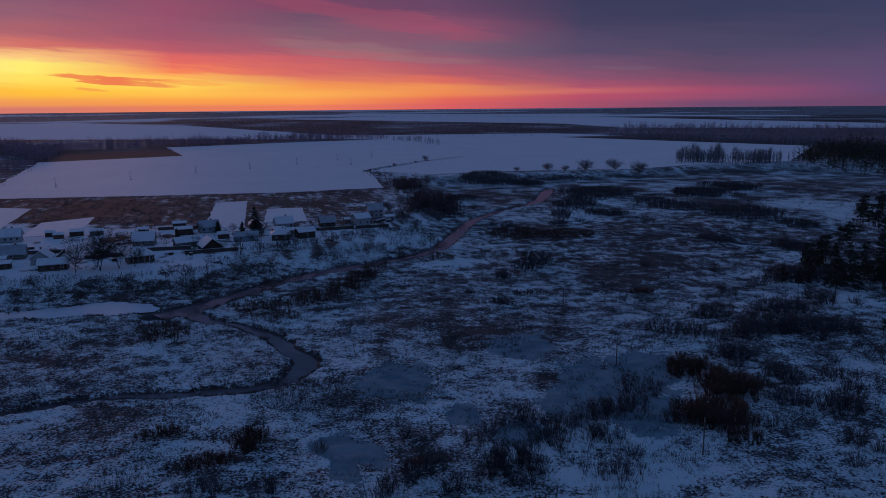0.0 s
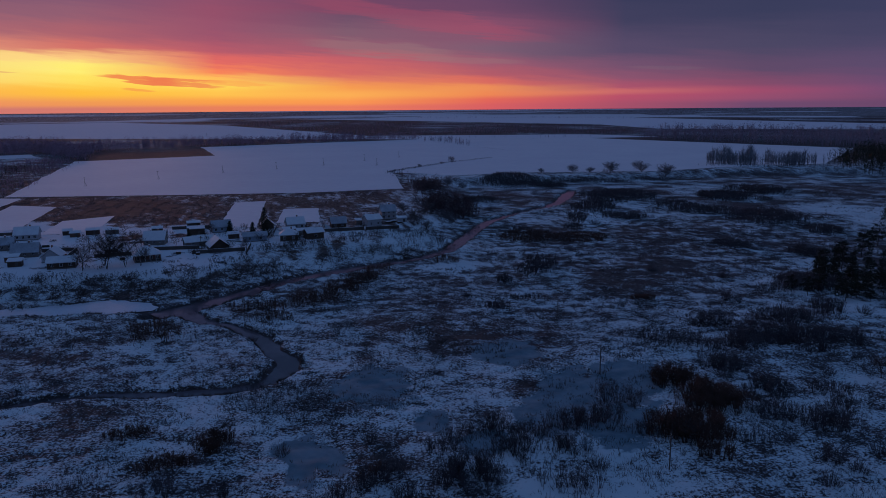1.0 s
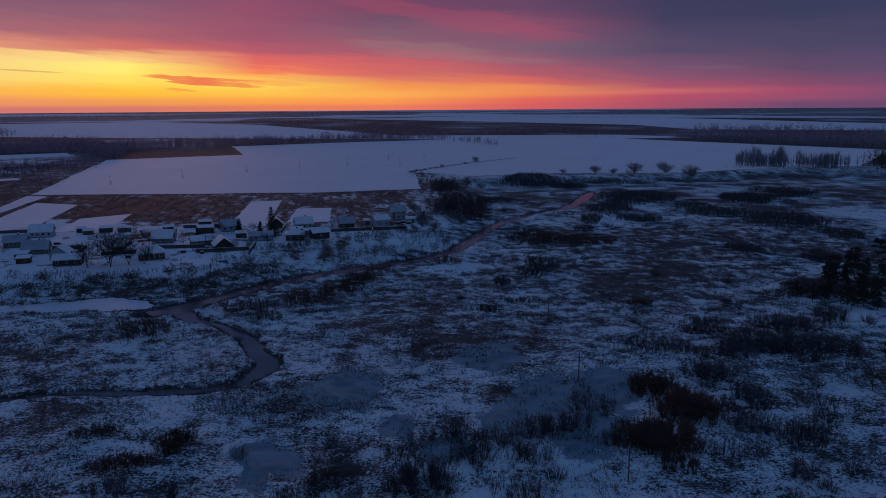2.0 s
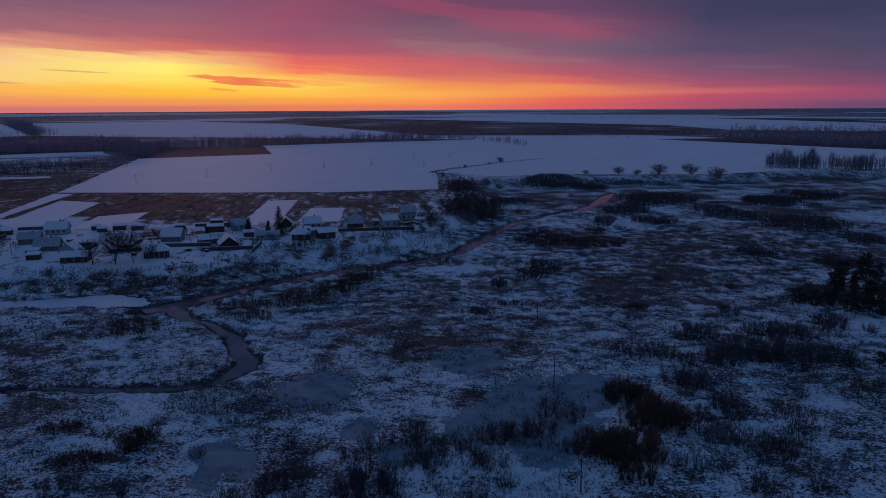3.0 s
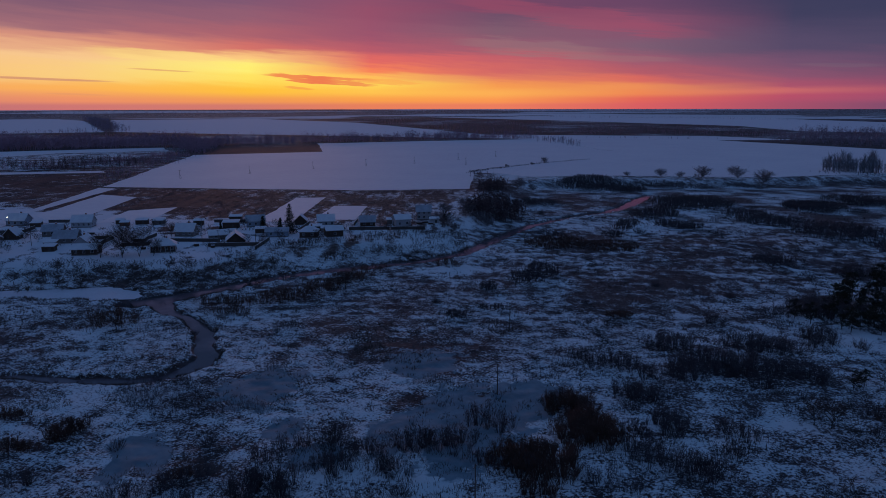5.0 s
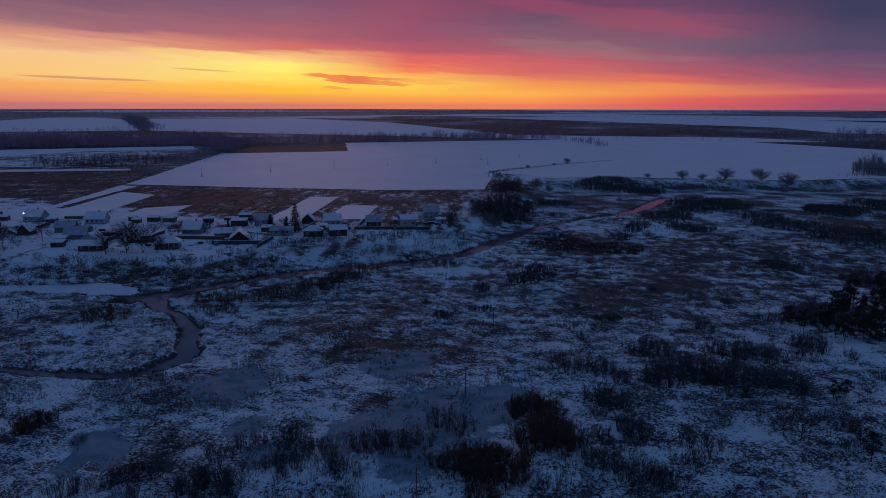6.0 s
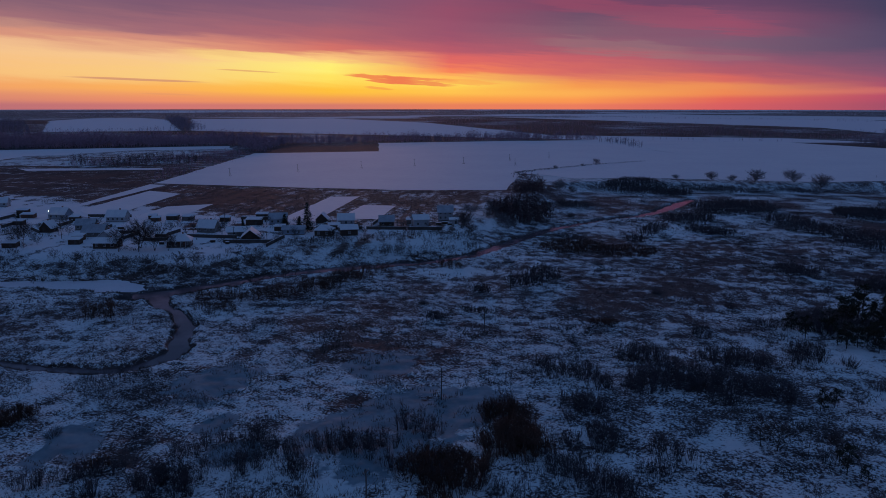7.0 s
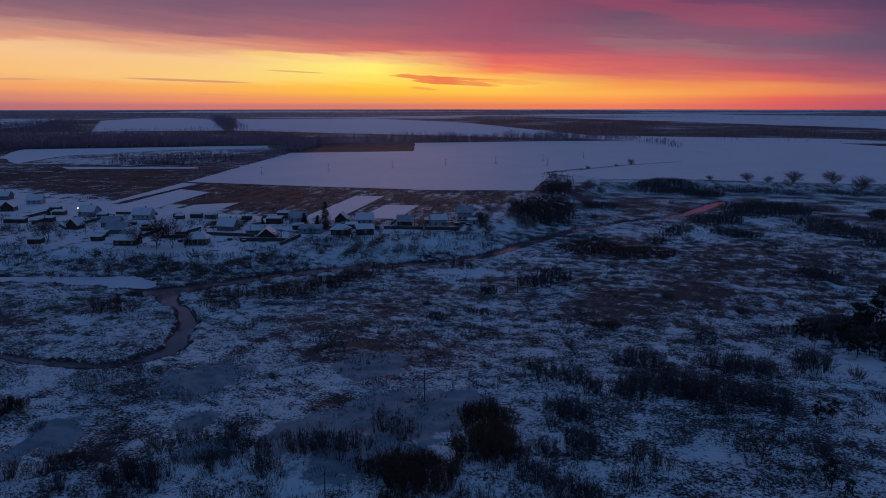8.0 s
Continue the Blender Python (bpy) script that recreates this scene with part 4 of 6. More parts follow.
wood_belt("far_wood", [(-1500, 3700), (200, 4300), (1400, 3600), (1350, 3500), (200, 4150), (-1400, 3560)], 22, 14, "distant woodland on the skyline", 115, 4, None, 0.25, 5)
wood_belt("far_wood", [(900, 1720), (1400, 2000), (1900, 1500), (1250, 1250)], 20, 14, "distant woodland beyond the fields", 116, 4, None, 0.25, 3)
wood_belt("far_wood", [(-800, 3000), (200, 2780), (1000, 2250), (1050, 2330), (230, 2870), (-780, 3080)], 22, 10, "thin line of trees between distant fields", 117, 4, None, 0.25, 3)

# alders where the field's tip meets the river
wood_belt("alder_clump", [(-40, 440), (-34, 428), (-18, 424), (-9, 440), (-9, 462), (-22, 480), (-36, 480)], 2.5, 10.5, "dark leafless alder clump between the river and the field", 120, 8, RUSSET, 0.22, 30)
wood_belt("alder_clump", [(-60, 548), (-57, 570), (-46, 574), (-41, 556), (-44, 540), (-54, 532)], 2.5, 9, "dark alder clump at the tip of the field", 122, 8, RUSSET, 0.22, 30)
wood_belt("ditch_scrub", [(-98, 684), (-90, 688), (-66, 640), (-48, 580), (-38, 500), (-50, 498), (-58, 540), (-68, 590), (-82, 640)], 3.2, 4, "low alder scrub from the river to the field's tip", 123, 8, RUSSET, 0.25, 6)
wood_belt("ditch_scrub", [(-104, 684), (-104, 706), (-88, 752), (-56, 828), (-14, 897), (-12, 895), (-53, 824), (-84, 748), (-99, 702), (-99, 684)], 1.6, 1.8, "low scrub along a ditch across the field", 121, 7, WILLOW, 0.35, 3)
wood_belt("ditch_scrub", [(-56, 1175), (-54, 1178), (-16, 1092), (4, 1062), (2, 1060), (-20, 1090)], 2.5, 1.6, "low scrub along a far ditch", 124, 7, WILLOW, 0.35, 3)
wood_belt("field_edge_scrub", [(-340, 486), (-236, 503), (-139, 521), (-68, 550), (-69, 554), (-139, 525), (-236, 507), (-341, 490)], 2.0, 0.9, "dead grass along the edge of the field", 125, 6, WEED, 0.4, 2)
wood_belt("field_edge_scrub", [(-42, 655), (11, 685), (64, 695), (157, 708), (220, 750), (219, 754), (156, 712), (64, 699), (11, 689), (-44, 659)], 2.0, 1.1, "dead grass and low scrub along the edge of the field", 126, 6, WILLOW, 0.4, 2)

wood_belt("scrub", [(-574, 600), (-643, 680), (-590, 663), (-592, 701), (-601, 751), (-549, 761), (-503, 748), (-462, 662), (-479, 600)], 5.5, 7.5, "dark leafless scrub island in the snowy pasture", 127, 6, RUSSET, 0.28, 12, 30)

# thickets of the water meadow: centre, half sizes, turn and height
def stand(name, cx, cy, a, b, turn, h, mat, label, group, seed, per=5.0, thick=1.0, shoots=9, gaps=0.16):
    """One thicket: bushes whose bare stems fan out of one foot and carry dense heads of shoots, with gaps between them."""
    rng = np.random.default_rng(seed)
    n = int(math.pi * a * b * per) + 70
    r, t = np.sqrt(rng.random(n)), rng.uniform(0, 2 * math.pi, n)
    u, v = a * r * np.cos(t), b * r * np.sin(t)
    c, s = math.cos(radians(turn)), math.sin(radians(turn))
    x, y = cx + c * u - s * v, cy + s * u + c * v
    cell = min(3.0, max(1.2, 0.55 * h))
    i, j = np.floor(x / cell), np.floor(y / cell)
    fx, fy = (i + 0.1 + 0.8 * chance(i, j, 1)) * cell, (j + 0.1 + 0.8 * chance(i, j, 2)) * cell
    keep = grain(fx, fy, 0.35 * (a + b), seed + 3, 3) > gaps + 0.34 * r ** 3
    keep[:12] = True
    fx, fy, i, j, r = fx[keep], fy[keep], i[keep], j[keep], r[keep]
    n = len(fx)
    broad = cell * (0.5 + 0.4 * chance(i, j, 3))
    tall = h * (0.7 + 0.45 * chance(i, j, 4)) * (1.0 - 0.25 * r ** 2)
    q, t = np.sqrt(rng.random(n)), rng.uniform(0, 2 * math.pi, n)
    out = np.stack([np.cos(t), np.sin(t)], -1) * (q * broad)[:, None]
    root = np.stack([fx + 0.35 * out[:, 0], fy + 0.35 * out[:, 1], land(fx, fy) - 0.2], -1)
    top = tall * (0.74 + 0.26 * np.sqrt(1 - 0.9 * q * q)) * rng.uniform(0.82, 1.06, n)
    tip = root + np.stack([0.75 * out[:, 0], 0.75 * out[:, 1], top + 0.2], -1)
    stems, heads = Wood(), Wood()
    stems.spikes(root, tip, thick * rng.uniform(0.026, 0.045, n))
    for k in range(shoots):
        f = rng.uniform(0.56, 1.0, (n, 1))
        p = root + (tip - root) * f
        e = p + np.stack([rng.normal(size=n) * 0.24 * broad, rng.normal(size=n) * 0.24 * broad, rng.uniform(0.0, 0.26, n) * tall], -1)
        heads.spikes(p, e, thick * rng.uniform(0.026, 0.046, n))
    thing = new(name)
    thing.matrix_world = pose(cx, cy, ground_at(cx, cy))
    inverse = thing.matrix_world.inverted()
    tagged(part("brush", stems.mesh("brush", mat), thing, "", inverse), kind="stuff")
    tagged(part("head", heads.mesh("head", mat), thing, "", inverse), kind="stuff")
    return tagged(thing, label, "thicket", group)


FAR_BANDS = [
    (11, 652, 20.1, 22.1, -1, 3.5), (90, 548, 23, 28, -9, 4.5), (66, 487, 12, 20, -8, 4.0), (52, 440, 5, 17, -7, 3.5), (80, 449, 11.2, 9.3, -10, 3), (120, 501, 11.7, 11, -14, 3.5),
    (133, 476, 17.7, 13.8, -16, 4), (164, 548, 15, 16.4, -17, 4), (202, 581, 13.7, 15.1, -19, 4), (159, 444, 19.2, 20.2, -20, 4.5), (177, 409, 10.2, 5.2, -23, 3), (117, 357, 7.1, 7.8, -18, 3),
    (22, 296, 6.8, 7.5, -4, 4.5), (11, 278, 3, 3.3, -2, 3), (19, 253, 6.5, 1.9, -4, 2), (8.9, 240.5, 3.4, 3.7, -2, 2),
]
FAR_PATCHES = [
    (43, 621, 13.6, 15.0, 1, 3), (168, 554, 16.3, 17.9, -12, 4), (204, 598, 20.5, 13.1, -15, 4), (175, 399, 8.1, 8.9, -18, 4), (188, 536, 6.2, 1.7, -15, 3), (81, 445, 13.3, 3.7, -4, 3),
    (15, 639, 26.1, 24.1, 8, 3.5), (73, 655, 30.8, 8.6, 2, 3), (133, 667, 14.6, 4.1, -3, 3), (-10, 523, 11.2, 12.3, 12, 3), (47, 406, 4.3, 4.3, 8, 3), (18, 397, 4.3, 2.9, 12, 2.5),
    (162, 555, 10.5, 11.6, -7, 4), (118, 362, 11.5, 3.2, -3, 2.5), (26, 309, 6, 6.6, 15, 4),
]
HOLLOW_WEST = [
    (-47.3, 114.9, 4.8, 1.7, 22, 3.5), (-35.9, 114.7, 3.1, 1.2, 17, 3.2), (-15.6, 115.5, 4.4, 2, 54, 3.5), (-9.3, 122.3, 8.2, 2.3, 50, 3.2), (-3.4, 116.1, 2.5, 1.6, 2, 3.5), (0.7, 135.5, 3, 1.5, 0, 3.5),
    (2.7, 139.4, 6.6, 1.8, 42, 3.2), (3.4, 123.7, 4, 2.6, 46, 4), (4.3, 123.5, 3.1, 6.3, -2, 4), (8.3, 127.3, 3.3, 5.7, 43, 4), (9.5, 122.5, 2.9, 5.5, -4, 4), (10.4, 146.4, 3.4, 1.3, -4, 4.6),
    (13.4, 136.9, 7.9, 2.2, 39, 2.6), (15.2, 143.2, 8.4, 2.3, -6, 3), (15.8, 134.3, 3.2, 2.4, -7, 3.6),
]
HOLLOW_MIDDLE = [
    (22.6, 146.9, 5.2, 1.4, 33, 4), (24.6, 137.8, 2.2, 1.3, -10, 3.2), (25.3, 122.5, 5.2, 4.9, -12, 3.2), (25.8, 137.2, 3.3, 3.9, 34, 3.5), (27.4, 148.6, 3.4, 3.7, -10, 4), (29, 150.2, 2.9, 1.6, 30, 4.6),
    (34.1, 150.5, 3.2, 3.2, -13, 4), (34.1, 152.4, 3.4, 1.2, 28, 4), (35.2, 162.8, 2.6, 2.5, -12, 4.8), (39.8, 161.9, 3.5, 2.1, -14, 4.4), (40.7, 145.9, 3.1, 1.2, -16, 3), (49.4, 145.6, 2.8, 4.5, 23, 4),
    (53.8, 210, 6, 2.6, -14, 3), (56.6, 204.3, 8.2, 2.3, 13, 3), (62.9, 145, 7.8, 2.2, -23, 2.5),
]
MEADOW_MIDDLE = [
    (63.6, 206.2, 5.3, 4.1, -17, 3.5), (67.5, 187.4, 7.1, 4, -20, 4), (68.1, 169, 1.8, 2, 12, 3), (68.9, 201.6, 3.6, 2.4, 10, 4), (69, 187.4, 5.9, 2.3, 10, 3.5), (69.6, 157.9, 4.5, 3.6, -24, 3.5),
    (74.1, 227.1, 7.8, 4.5, 7, 4), (74.4, 136.6, 3.5, 1.6, -29, 3.5), (74.5, 172.3, 3.2, 4.7, 9, 4), (74.8, 174.8, 6.1, 2.5, -23, 3.5), (76.8, 204.2, 5, 5.3, 7, 4.5), (78.1, 152.9, 6.9, 4.5, -27, 4),
    (80, 154.4, 4.2, 1.3, 8, 3), (83.4, 212.4, 7, 10.5, -21, 4.5), (86.3, 162.9, 3.9, 2.4, 5, 3),
]
MEADOW_EAST = [
    (87, 209.8, 5.9, 3.2, 3, 4.5), (87.8, 252.7, 4.1, 2.8, 3, 3.5), (90, 170.5, 8.1, 3.2, -28, 3.5), (94.4, 212.3, 6.7, 8.2, -24, 4.5), (96.9, 201.9, 5.2, 2, 0, 4), (98.5, 232.4, 10.2, 6.2, 0, 4.5),
    (106, 212.3, 7.4, 4.5, -27, 4), (106.4, 209.3, 6.1, 2, -3, 3.5), (109.7, 271.4, 7.5, 3, -3, 3.5), (114.6, 243.1, 4.9, 7.8, -5, 4), (117.2, 190.3, 3.3, 1.2, -7, 3.2), (119.2, 274.2, 7.5, 5.6, -5, 4),
    (124, 280, 12.5, 12.5, -16, 4), (146, 341, 7.8, 8.7, -16, 3.5),
]
RUSTY = [
    (53.1, 175.5, 4.7, 3.5, -17, 4.5), (56.8, 164.1, 3.8, 5.6, -19, 4.8), (61.8, 162.6, 3.6, 3.3, -21, 4.4), (46.8, 148.4, 3.9, 5.4, -18, 3.8), (53.3, 147.4, 4.2, 6, -20, 3.8), (52.8, 137.3, 3.2, 1.2, -21, 3),
    (-63.6, 137.4, 4.5, 1.5, 25, 1.8), (-44.1, 132.1, 2.6, 2.2, 18, 2.6), (-49.7, 124.7, 4.1, 1.7, 22, 2.6), (22, 376, 12.6, 15.4, -3, 1.6), (47, 374, 12, 13.5, -7, 1.6), (-44.6, 136.4, 2.8, 2.1, 54, 2.5),
    (-11, 125.2, 2.4, 1.2, 49, 2), (59.4, 256.2, 3.6, 2.8, 10, 1.5),
]
BRUSH = [
    (-44.1, 158.4, 5.5, 9.7, 48, 2.6), (-33.5, 161.3, 5.4, 7.9, 45, 2.4), (-40.4, 153.2, 5.1, 4.7, 15, 2.4), (-30.5, 150, 6.5, 4.1, 12, 2.4), (-36.4, 212.3, 4.4, 6.2, 10, 2.6), (-22.4, 179.9, 5.2, 2.8, 7, 2.2),
    (-21.2, 152.6, 3.8, 3, 8, 2.0), (-14.6, 156, 4.5, 3.1, 5, 2), (19.4, 183.6, 5.5, 4.1, 27, 1.6), (-36.9, 213.7, 5.3, 3.6, 37, 2), (-63.7, 115.9, 5, 2.2, 29, 2.2), (-9.4, 134.7, 3.9, 3.4, 4, 2),
]
RIVERSIDE = [
    (-90, 200, 8, 6, 20, 5.4), (-70, 233, 10, 5, 15, 3.2), (-56, 243, 11, 6, 35, 3.8), (-48, 258, 10, 6, 55, 4.2), (-43, 276, 9, 5, 60, 4.2), (-40, 292, 8, 4, 50, 3.4),
    (-62, 222, 8, 4, 20, 2.4), (-14, 312, 5, 3, 0, 3.0),
]
for rows_, name_, mat_, label_, group_, per_, thick_, shoots_, gaps_ in (
        (FAR_BANDS, "willow_thicket", WILLOW, "broad dark band of leafless willow across the snowy meadow", "far willow thickets", 0.6, 2.9, 7, 0.08),
        (FAR_PATCHES, "willow_thicket", WILLOW, "dark patch of leafless willow on the far meadow", "far willow thickets", 0.6, 2.9, 7, 0.12),
        (RIVERSIDE, "willow_thicket", RUST, "brown leafless willow thicket beside the winding river", "river willow thickets", 1.9, 1.25, 8, 0.24),
        (HOLLOW_WEST, "willow_thicket", WILLOW, "upright leafless willow thicket in blue snow near the brook", "near willow thickets", 3.8, 1.1, 5, 0.22),
        (HOLLOW_MIDDLE, "willow_thicket", WILLOW, "dark-headed leafless willow thicket beside the frozen hollow", "near willow thickets", 3.0, 1.1, 5, 0.24),
        (MEADOW_MIDDLE, "willow_thicket", WILLOW, "dark-headed leafless willow thicket on pale stems in snow", "near willow thickets", 3.6, 1.25, 5, 0.22),
        (MEADOW_EAST, "willow_thicket", WILLOW, "dense dark willow thicket between open patches of snow", "near willow thickets", 3.0, 1.4, 5, 0.22),
        (RUSTY, "alder_thicket", RUST, "dense rust-brown alder thicket with fine bare twigs", "alder thickets", 6.0, 1.25, 8, -0.1),
        (BRUSH, "brushwood", WILLOW, "thin pale brushwood standing in blue-grey snow", "patches of brushwood", 1.7, 0.8, 3, 0.2)):
    for n_, (x_, y_, a_, b_, turn_, h_) in enumerate(rows_):
        far_rust_ = name_ == "alder_thicket" and y_ > 300
        grow_ = 1.2 if y_ > 300 or name_ == "alder_thicket" else 1.0
        stand(name_, x_, y_, a_ * grow_, b_ * grow_, turn_, h_, mat_, label_, group_, 700 + n_ + int(abs(x_)), per_ * (0.12 if far_rust_ else 1.0), thick_ * (3.0 if far_rust_ else 1.0), shoots_, gaps_)

thicket("bank_scrub", [
    (-20, 352, 6, 10, 20, 3.0, 1.0), (-45, 325, 14, 5, 35, 3.0, 1.0), (-62, 308, 12, 5, 45, 3.2, 1.0), (-80, 285, 10, 5, 55, 3.2, 0.9), (-96, 262, 10, 5, 45, 3.0, 0.8), (-60, 335, 14, 6, 25, 2.6, 0.8),
    (-85, 318, 8, 10, 20, 2.8, 0.8), (-35, 345, 10, 10, 0, 2.6, 0.6), (-92, 314, 9, 9, 30, 2.6, 1.1), (-74, 328, 12, 9, 30, 2.8, 1.1), (-56, 348, 14, 8, 25, 2.6, 1.0), (-38, 364, 12, 9, 10, 2.6, 1.0), (-25, 372, 8, 8, 0, 3.2, 0.9)],
    TWIG, "leafless scrub along the river bank below the last houses", "scrub", 205, 0.36, 1.8)
thicket("bank_scrub", [
    (-118, 254, 12, 4, 20, 3.0, 0.9), (-150, 248, 16, 4, 20, 3.0, 0.9), (-190, 236, 20, 6, 10, 3.0, 0.8), (-230, 232, 22, 10, 10, 3.2, 0.8), (-100, 285, 8, 8, 30, 3.0, 0.7), (-106, 268, 12, 5, 35, 3.0, 1.0),
    (-130, 262, 14, 5, 20, 2.8, 0.8), (-160, 256, 16, 5, 15, 3.0, 0.9), (-210, 245, 16, 6, 10, 3.2, 0.9), (-250, 244, 20, 8, 5, 3.4, 0.9), (-103, 307, 1.2, 16, 20, 1.6, 1.6), (-30, 330, 8, 4, 30, 2.6, 0.9)],
    TWIG, "leafless scrub between the snowy yards and the backwater", "scrub", 211, 0.36, 1.8)
thicket("garden_scrub", [
    (-165, 345, 12, 6, 20, 3.2, 1.0), (-215, 280, 8, 4, 20, 2.6, 0.6), (-245, 275, 14, 8, 10, 3.0, 0.8), (-290, 270, 24, 12, 10, 3.2, 0.8), (-180, 330, 10, 5, 20, 2.6, 0.6), (-300, 300, 14, 6, 10, 2.8, 0.5),
    (-340, 300, 16, 8, 10, 3.0, 0.6), (-320, 380, 16, 8, 70, 2.6, 0.5), (-125, 345, 6, 3, 20, 2.4, 0.6), (-86, 362, 5, 3, 20, 2.4, 0.6), (-64, 392, 7, 4, 20, 2.4, 0.6)],
    TWIG, "overgrown leafless scrub between village gardens", "scrub", 212, 0.36, 1.8)


def garden_bushes():
    """Currant bushes and weeds left standing in the yards."""
    rng = random.Random(33)
    spots = []
    while len(spots) < 170:
        x = rng.uniform(-330, -48)
        y = 0.42 * (x + 130) + 308 + rng.uniform(-32, 52)
        spots.append((x, y, rng.uniform(0.8, 2.6), rng.uniform(0.6, 1.3), rng.uniform(0, 90), rng.uniform(0.8, 1.8), rng.uniform(0.5, 1.0)))
    thicket("garden_bushes", spots, TWIG, "leafless currant bushes in snowy village gardens", "bush", 208, 1.0, 1.8)


garden_bushes()


def scatter_reeds():
    """Dry grass and sedge standing out of the snow all over the water meadow."""
    rng = np.random.default_rng(77)
    n = 210000
    r, a = 95 * (620 / 95) ** (rng.random(n) ** 0.8), np.radians(rng.uniform(-36, 66, n))
    x, y = HUB[0] - r * np.sin(a), HUB[1] + r * np.cos(a)
    low = (rise(x, y) < 2.5) & (bed(x, y) < 0.1)
    keep = low & (grain(x, y, 2.2, 81, 2) * 0.6 + grain(x, y, 17, 83, 3) * 0.7 > 0.71 + 0.12 * rng.random(n))
    x, y, r = x[keep], y[keep], r[keep]
    root = np.stack([x, y, land(x, y) - 0.05], -1)
    n = len(x)
    w = Wood()
    wide = 0.00034 * r
    for k in range(2):
        tall = rng.uniform(0.25, 0.9, n) * (0.5 + grain(x, y, 25, 85, 2))
        tip = root + np.stack([rng.normal(size=n) * 0.28, rng.normal(size=n) * 0.28, tall], -1)
        side = np.stack([np.cos(a[:n]), np.sin(a[:n]), np.zeros(n)], -1) * wide[:, None]
        verts = np.stack([root - side, root + side, tip], 1).reshape(-1, 3)
        w.v.append(verts)
        w.f.append(w.n + np.arange(3 * n).reshape(-1, 3))
        w.n += 3 * n
        root = root + np.stack([rng.normal(size=n) * 0.3, rng.normal(size=n) * 0.3, np.zeros(n)], -1)
    tagged(new("dry_grass", w.mesh("dry_grass", REED)), "dry grass and sedge standing out of the snow", "grass", kind="stuff")


scatter_reeds()


def scatter_tussocks():
    """Sedge tussocks: low dark mounds that break the snow of the meadow."""
    rng = np.random.default_rng(79)
    n = 90000
    r, a = 95 * (460 / 95) ** (rng.random(n) ** 0.75), np.radians(rng.uniform(-36, 64, n))
    x, y = HUB[0] - r * np.sin(a), HUB[1] + r * np.cos(a)
    open_ = cover(x, y)
    lie = grain(x + 0.4 * y, y * 2.2 - 0.6 * x, 9, 33, 3) * 0.32 + hummock(x, y) * 0.68
    keep = (rise(x, y) < 1.5) & (bed(x, y) < 0.1) & (open_[:, 2] < 0.3) & (open_[:, 0] < 0.60) & (lie < 0.45 + 0.06 * rng.random(n))
    x, y, r = x[keep], y[keep], r[keep]
    n = len(x)
    size = rng.uniform(0.10, 0.28, n) * (0.6 + r / 450)
    root = np.stack([x, y, land(x, y) - 0.08], -1)
    tip = root + np.stack([rng.normal(size=n) * 0.15, rng.normal(size=n) * 0.15, 0.1 + size * rng.uniform(0.9, 2.0, n)], -1)
    w = Wood()
    w.spikes(root, tip, size)
    tagged(new("sedge_tussocks", w.mesh("sedge_tussocks", SEDGE)), "dark sedge tussocks breaking through the snow", "grass", kind="stuff")


scatter_tussocks()


def bank_sedge():
    """Dark sedge overhanging the cut banks of the river, the brook and the backwater."""
    rng = np.random.default_rng(82)
    x, y = np.concatenate([rng.uniform(-130, 70, 90000), rng.uniform(-200, -40, 110000)]), np.concatenate([rng.uniform(230, 600, 90000), rng.uniform(120, 250, 110000)])
    edge = bed(x, y)
    keep = (edge > 0.02) & (edge < 0.25) & (grain(x, y, 4.5, 99, 2) > 0.50)
    x, y = x[keep], y[keep]
    n = len(x)
    root = np.stack([x, y, land(x, y) - 0.05], -1)
    w = Wood()
    for k in range(3):
        tip = root + np.stack([rng.normal(size=n) * 0.3, rng.normal(size=n) * 0.3, rng.uniform(0.3, 1.0, n)], -1)
        w.spikes(root + np.stack([rng.normal(size=n) * 0.2, rng.normal(size=n) * 0.2, np.zeros(n)], -1), tip, rng.uniform(0.05, 0.14, n))
    tagged(new("bank_sedge", w.mesh("bank_sedge", WEED)), "dark sedge overhanging the banks of river and brook", "grass", kind="stuff")


bank_sedge()


def scatter_weeds():
    """Dead weeds in rows on the allotments behind the village and over the rough ground to the west."""
    rng = np.random.default_rng(80)
    n = 60000
    x, y = rng.uniform(-640, -30, n), rng.uniform(370, 640, n)
    open_ = cover(x, y)
    rows = grain(x * 2.2 + 0.6 * y, 0.5 * y - 0.2 * x, 6, 45, 2)
    clear = np.ones(n, bool)
    for ring in [MAIN_FIELD, WEST_STRIP, WEST_FIELD] + [r for _, r in PLOTS]:
        clear &= inside(x, y, ring) < 0.5
    keep = clear & (rise(x, y) > 3.0) & (open_[:, 0] < 0.6) & (rows + 0.5 * grain(x, y, 30, 97, 2) < 0.70 + 0.1 * rng.random(n))
    x, y = x[keep], y[keep]
    n = len(x)
    root = np.stack([x, y, land(x, y) - 0.1], -1)
    tip = root + np.stack([rng.normal(size=n) * 0.3, rng.normal(size=n) * 0.3, rng.uniform(0.2, 0.7, n)], -1)
    w = Wood()
    w.spikes(root, tip, rng.uniform(0.14, 0.42, n))
    tagged(new("dead_weeds", w.mesh("dead_weeds", WEED)), "dead brown weeds standing on snowy allotments", "weeds", kind="stuff")


scatter_weeds()


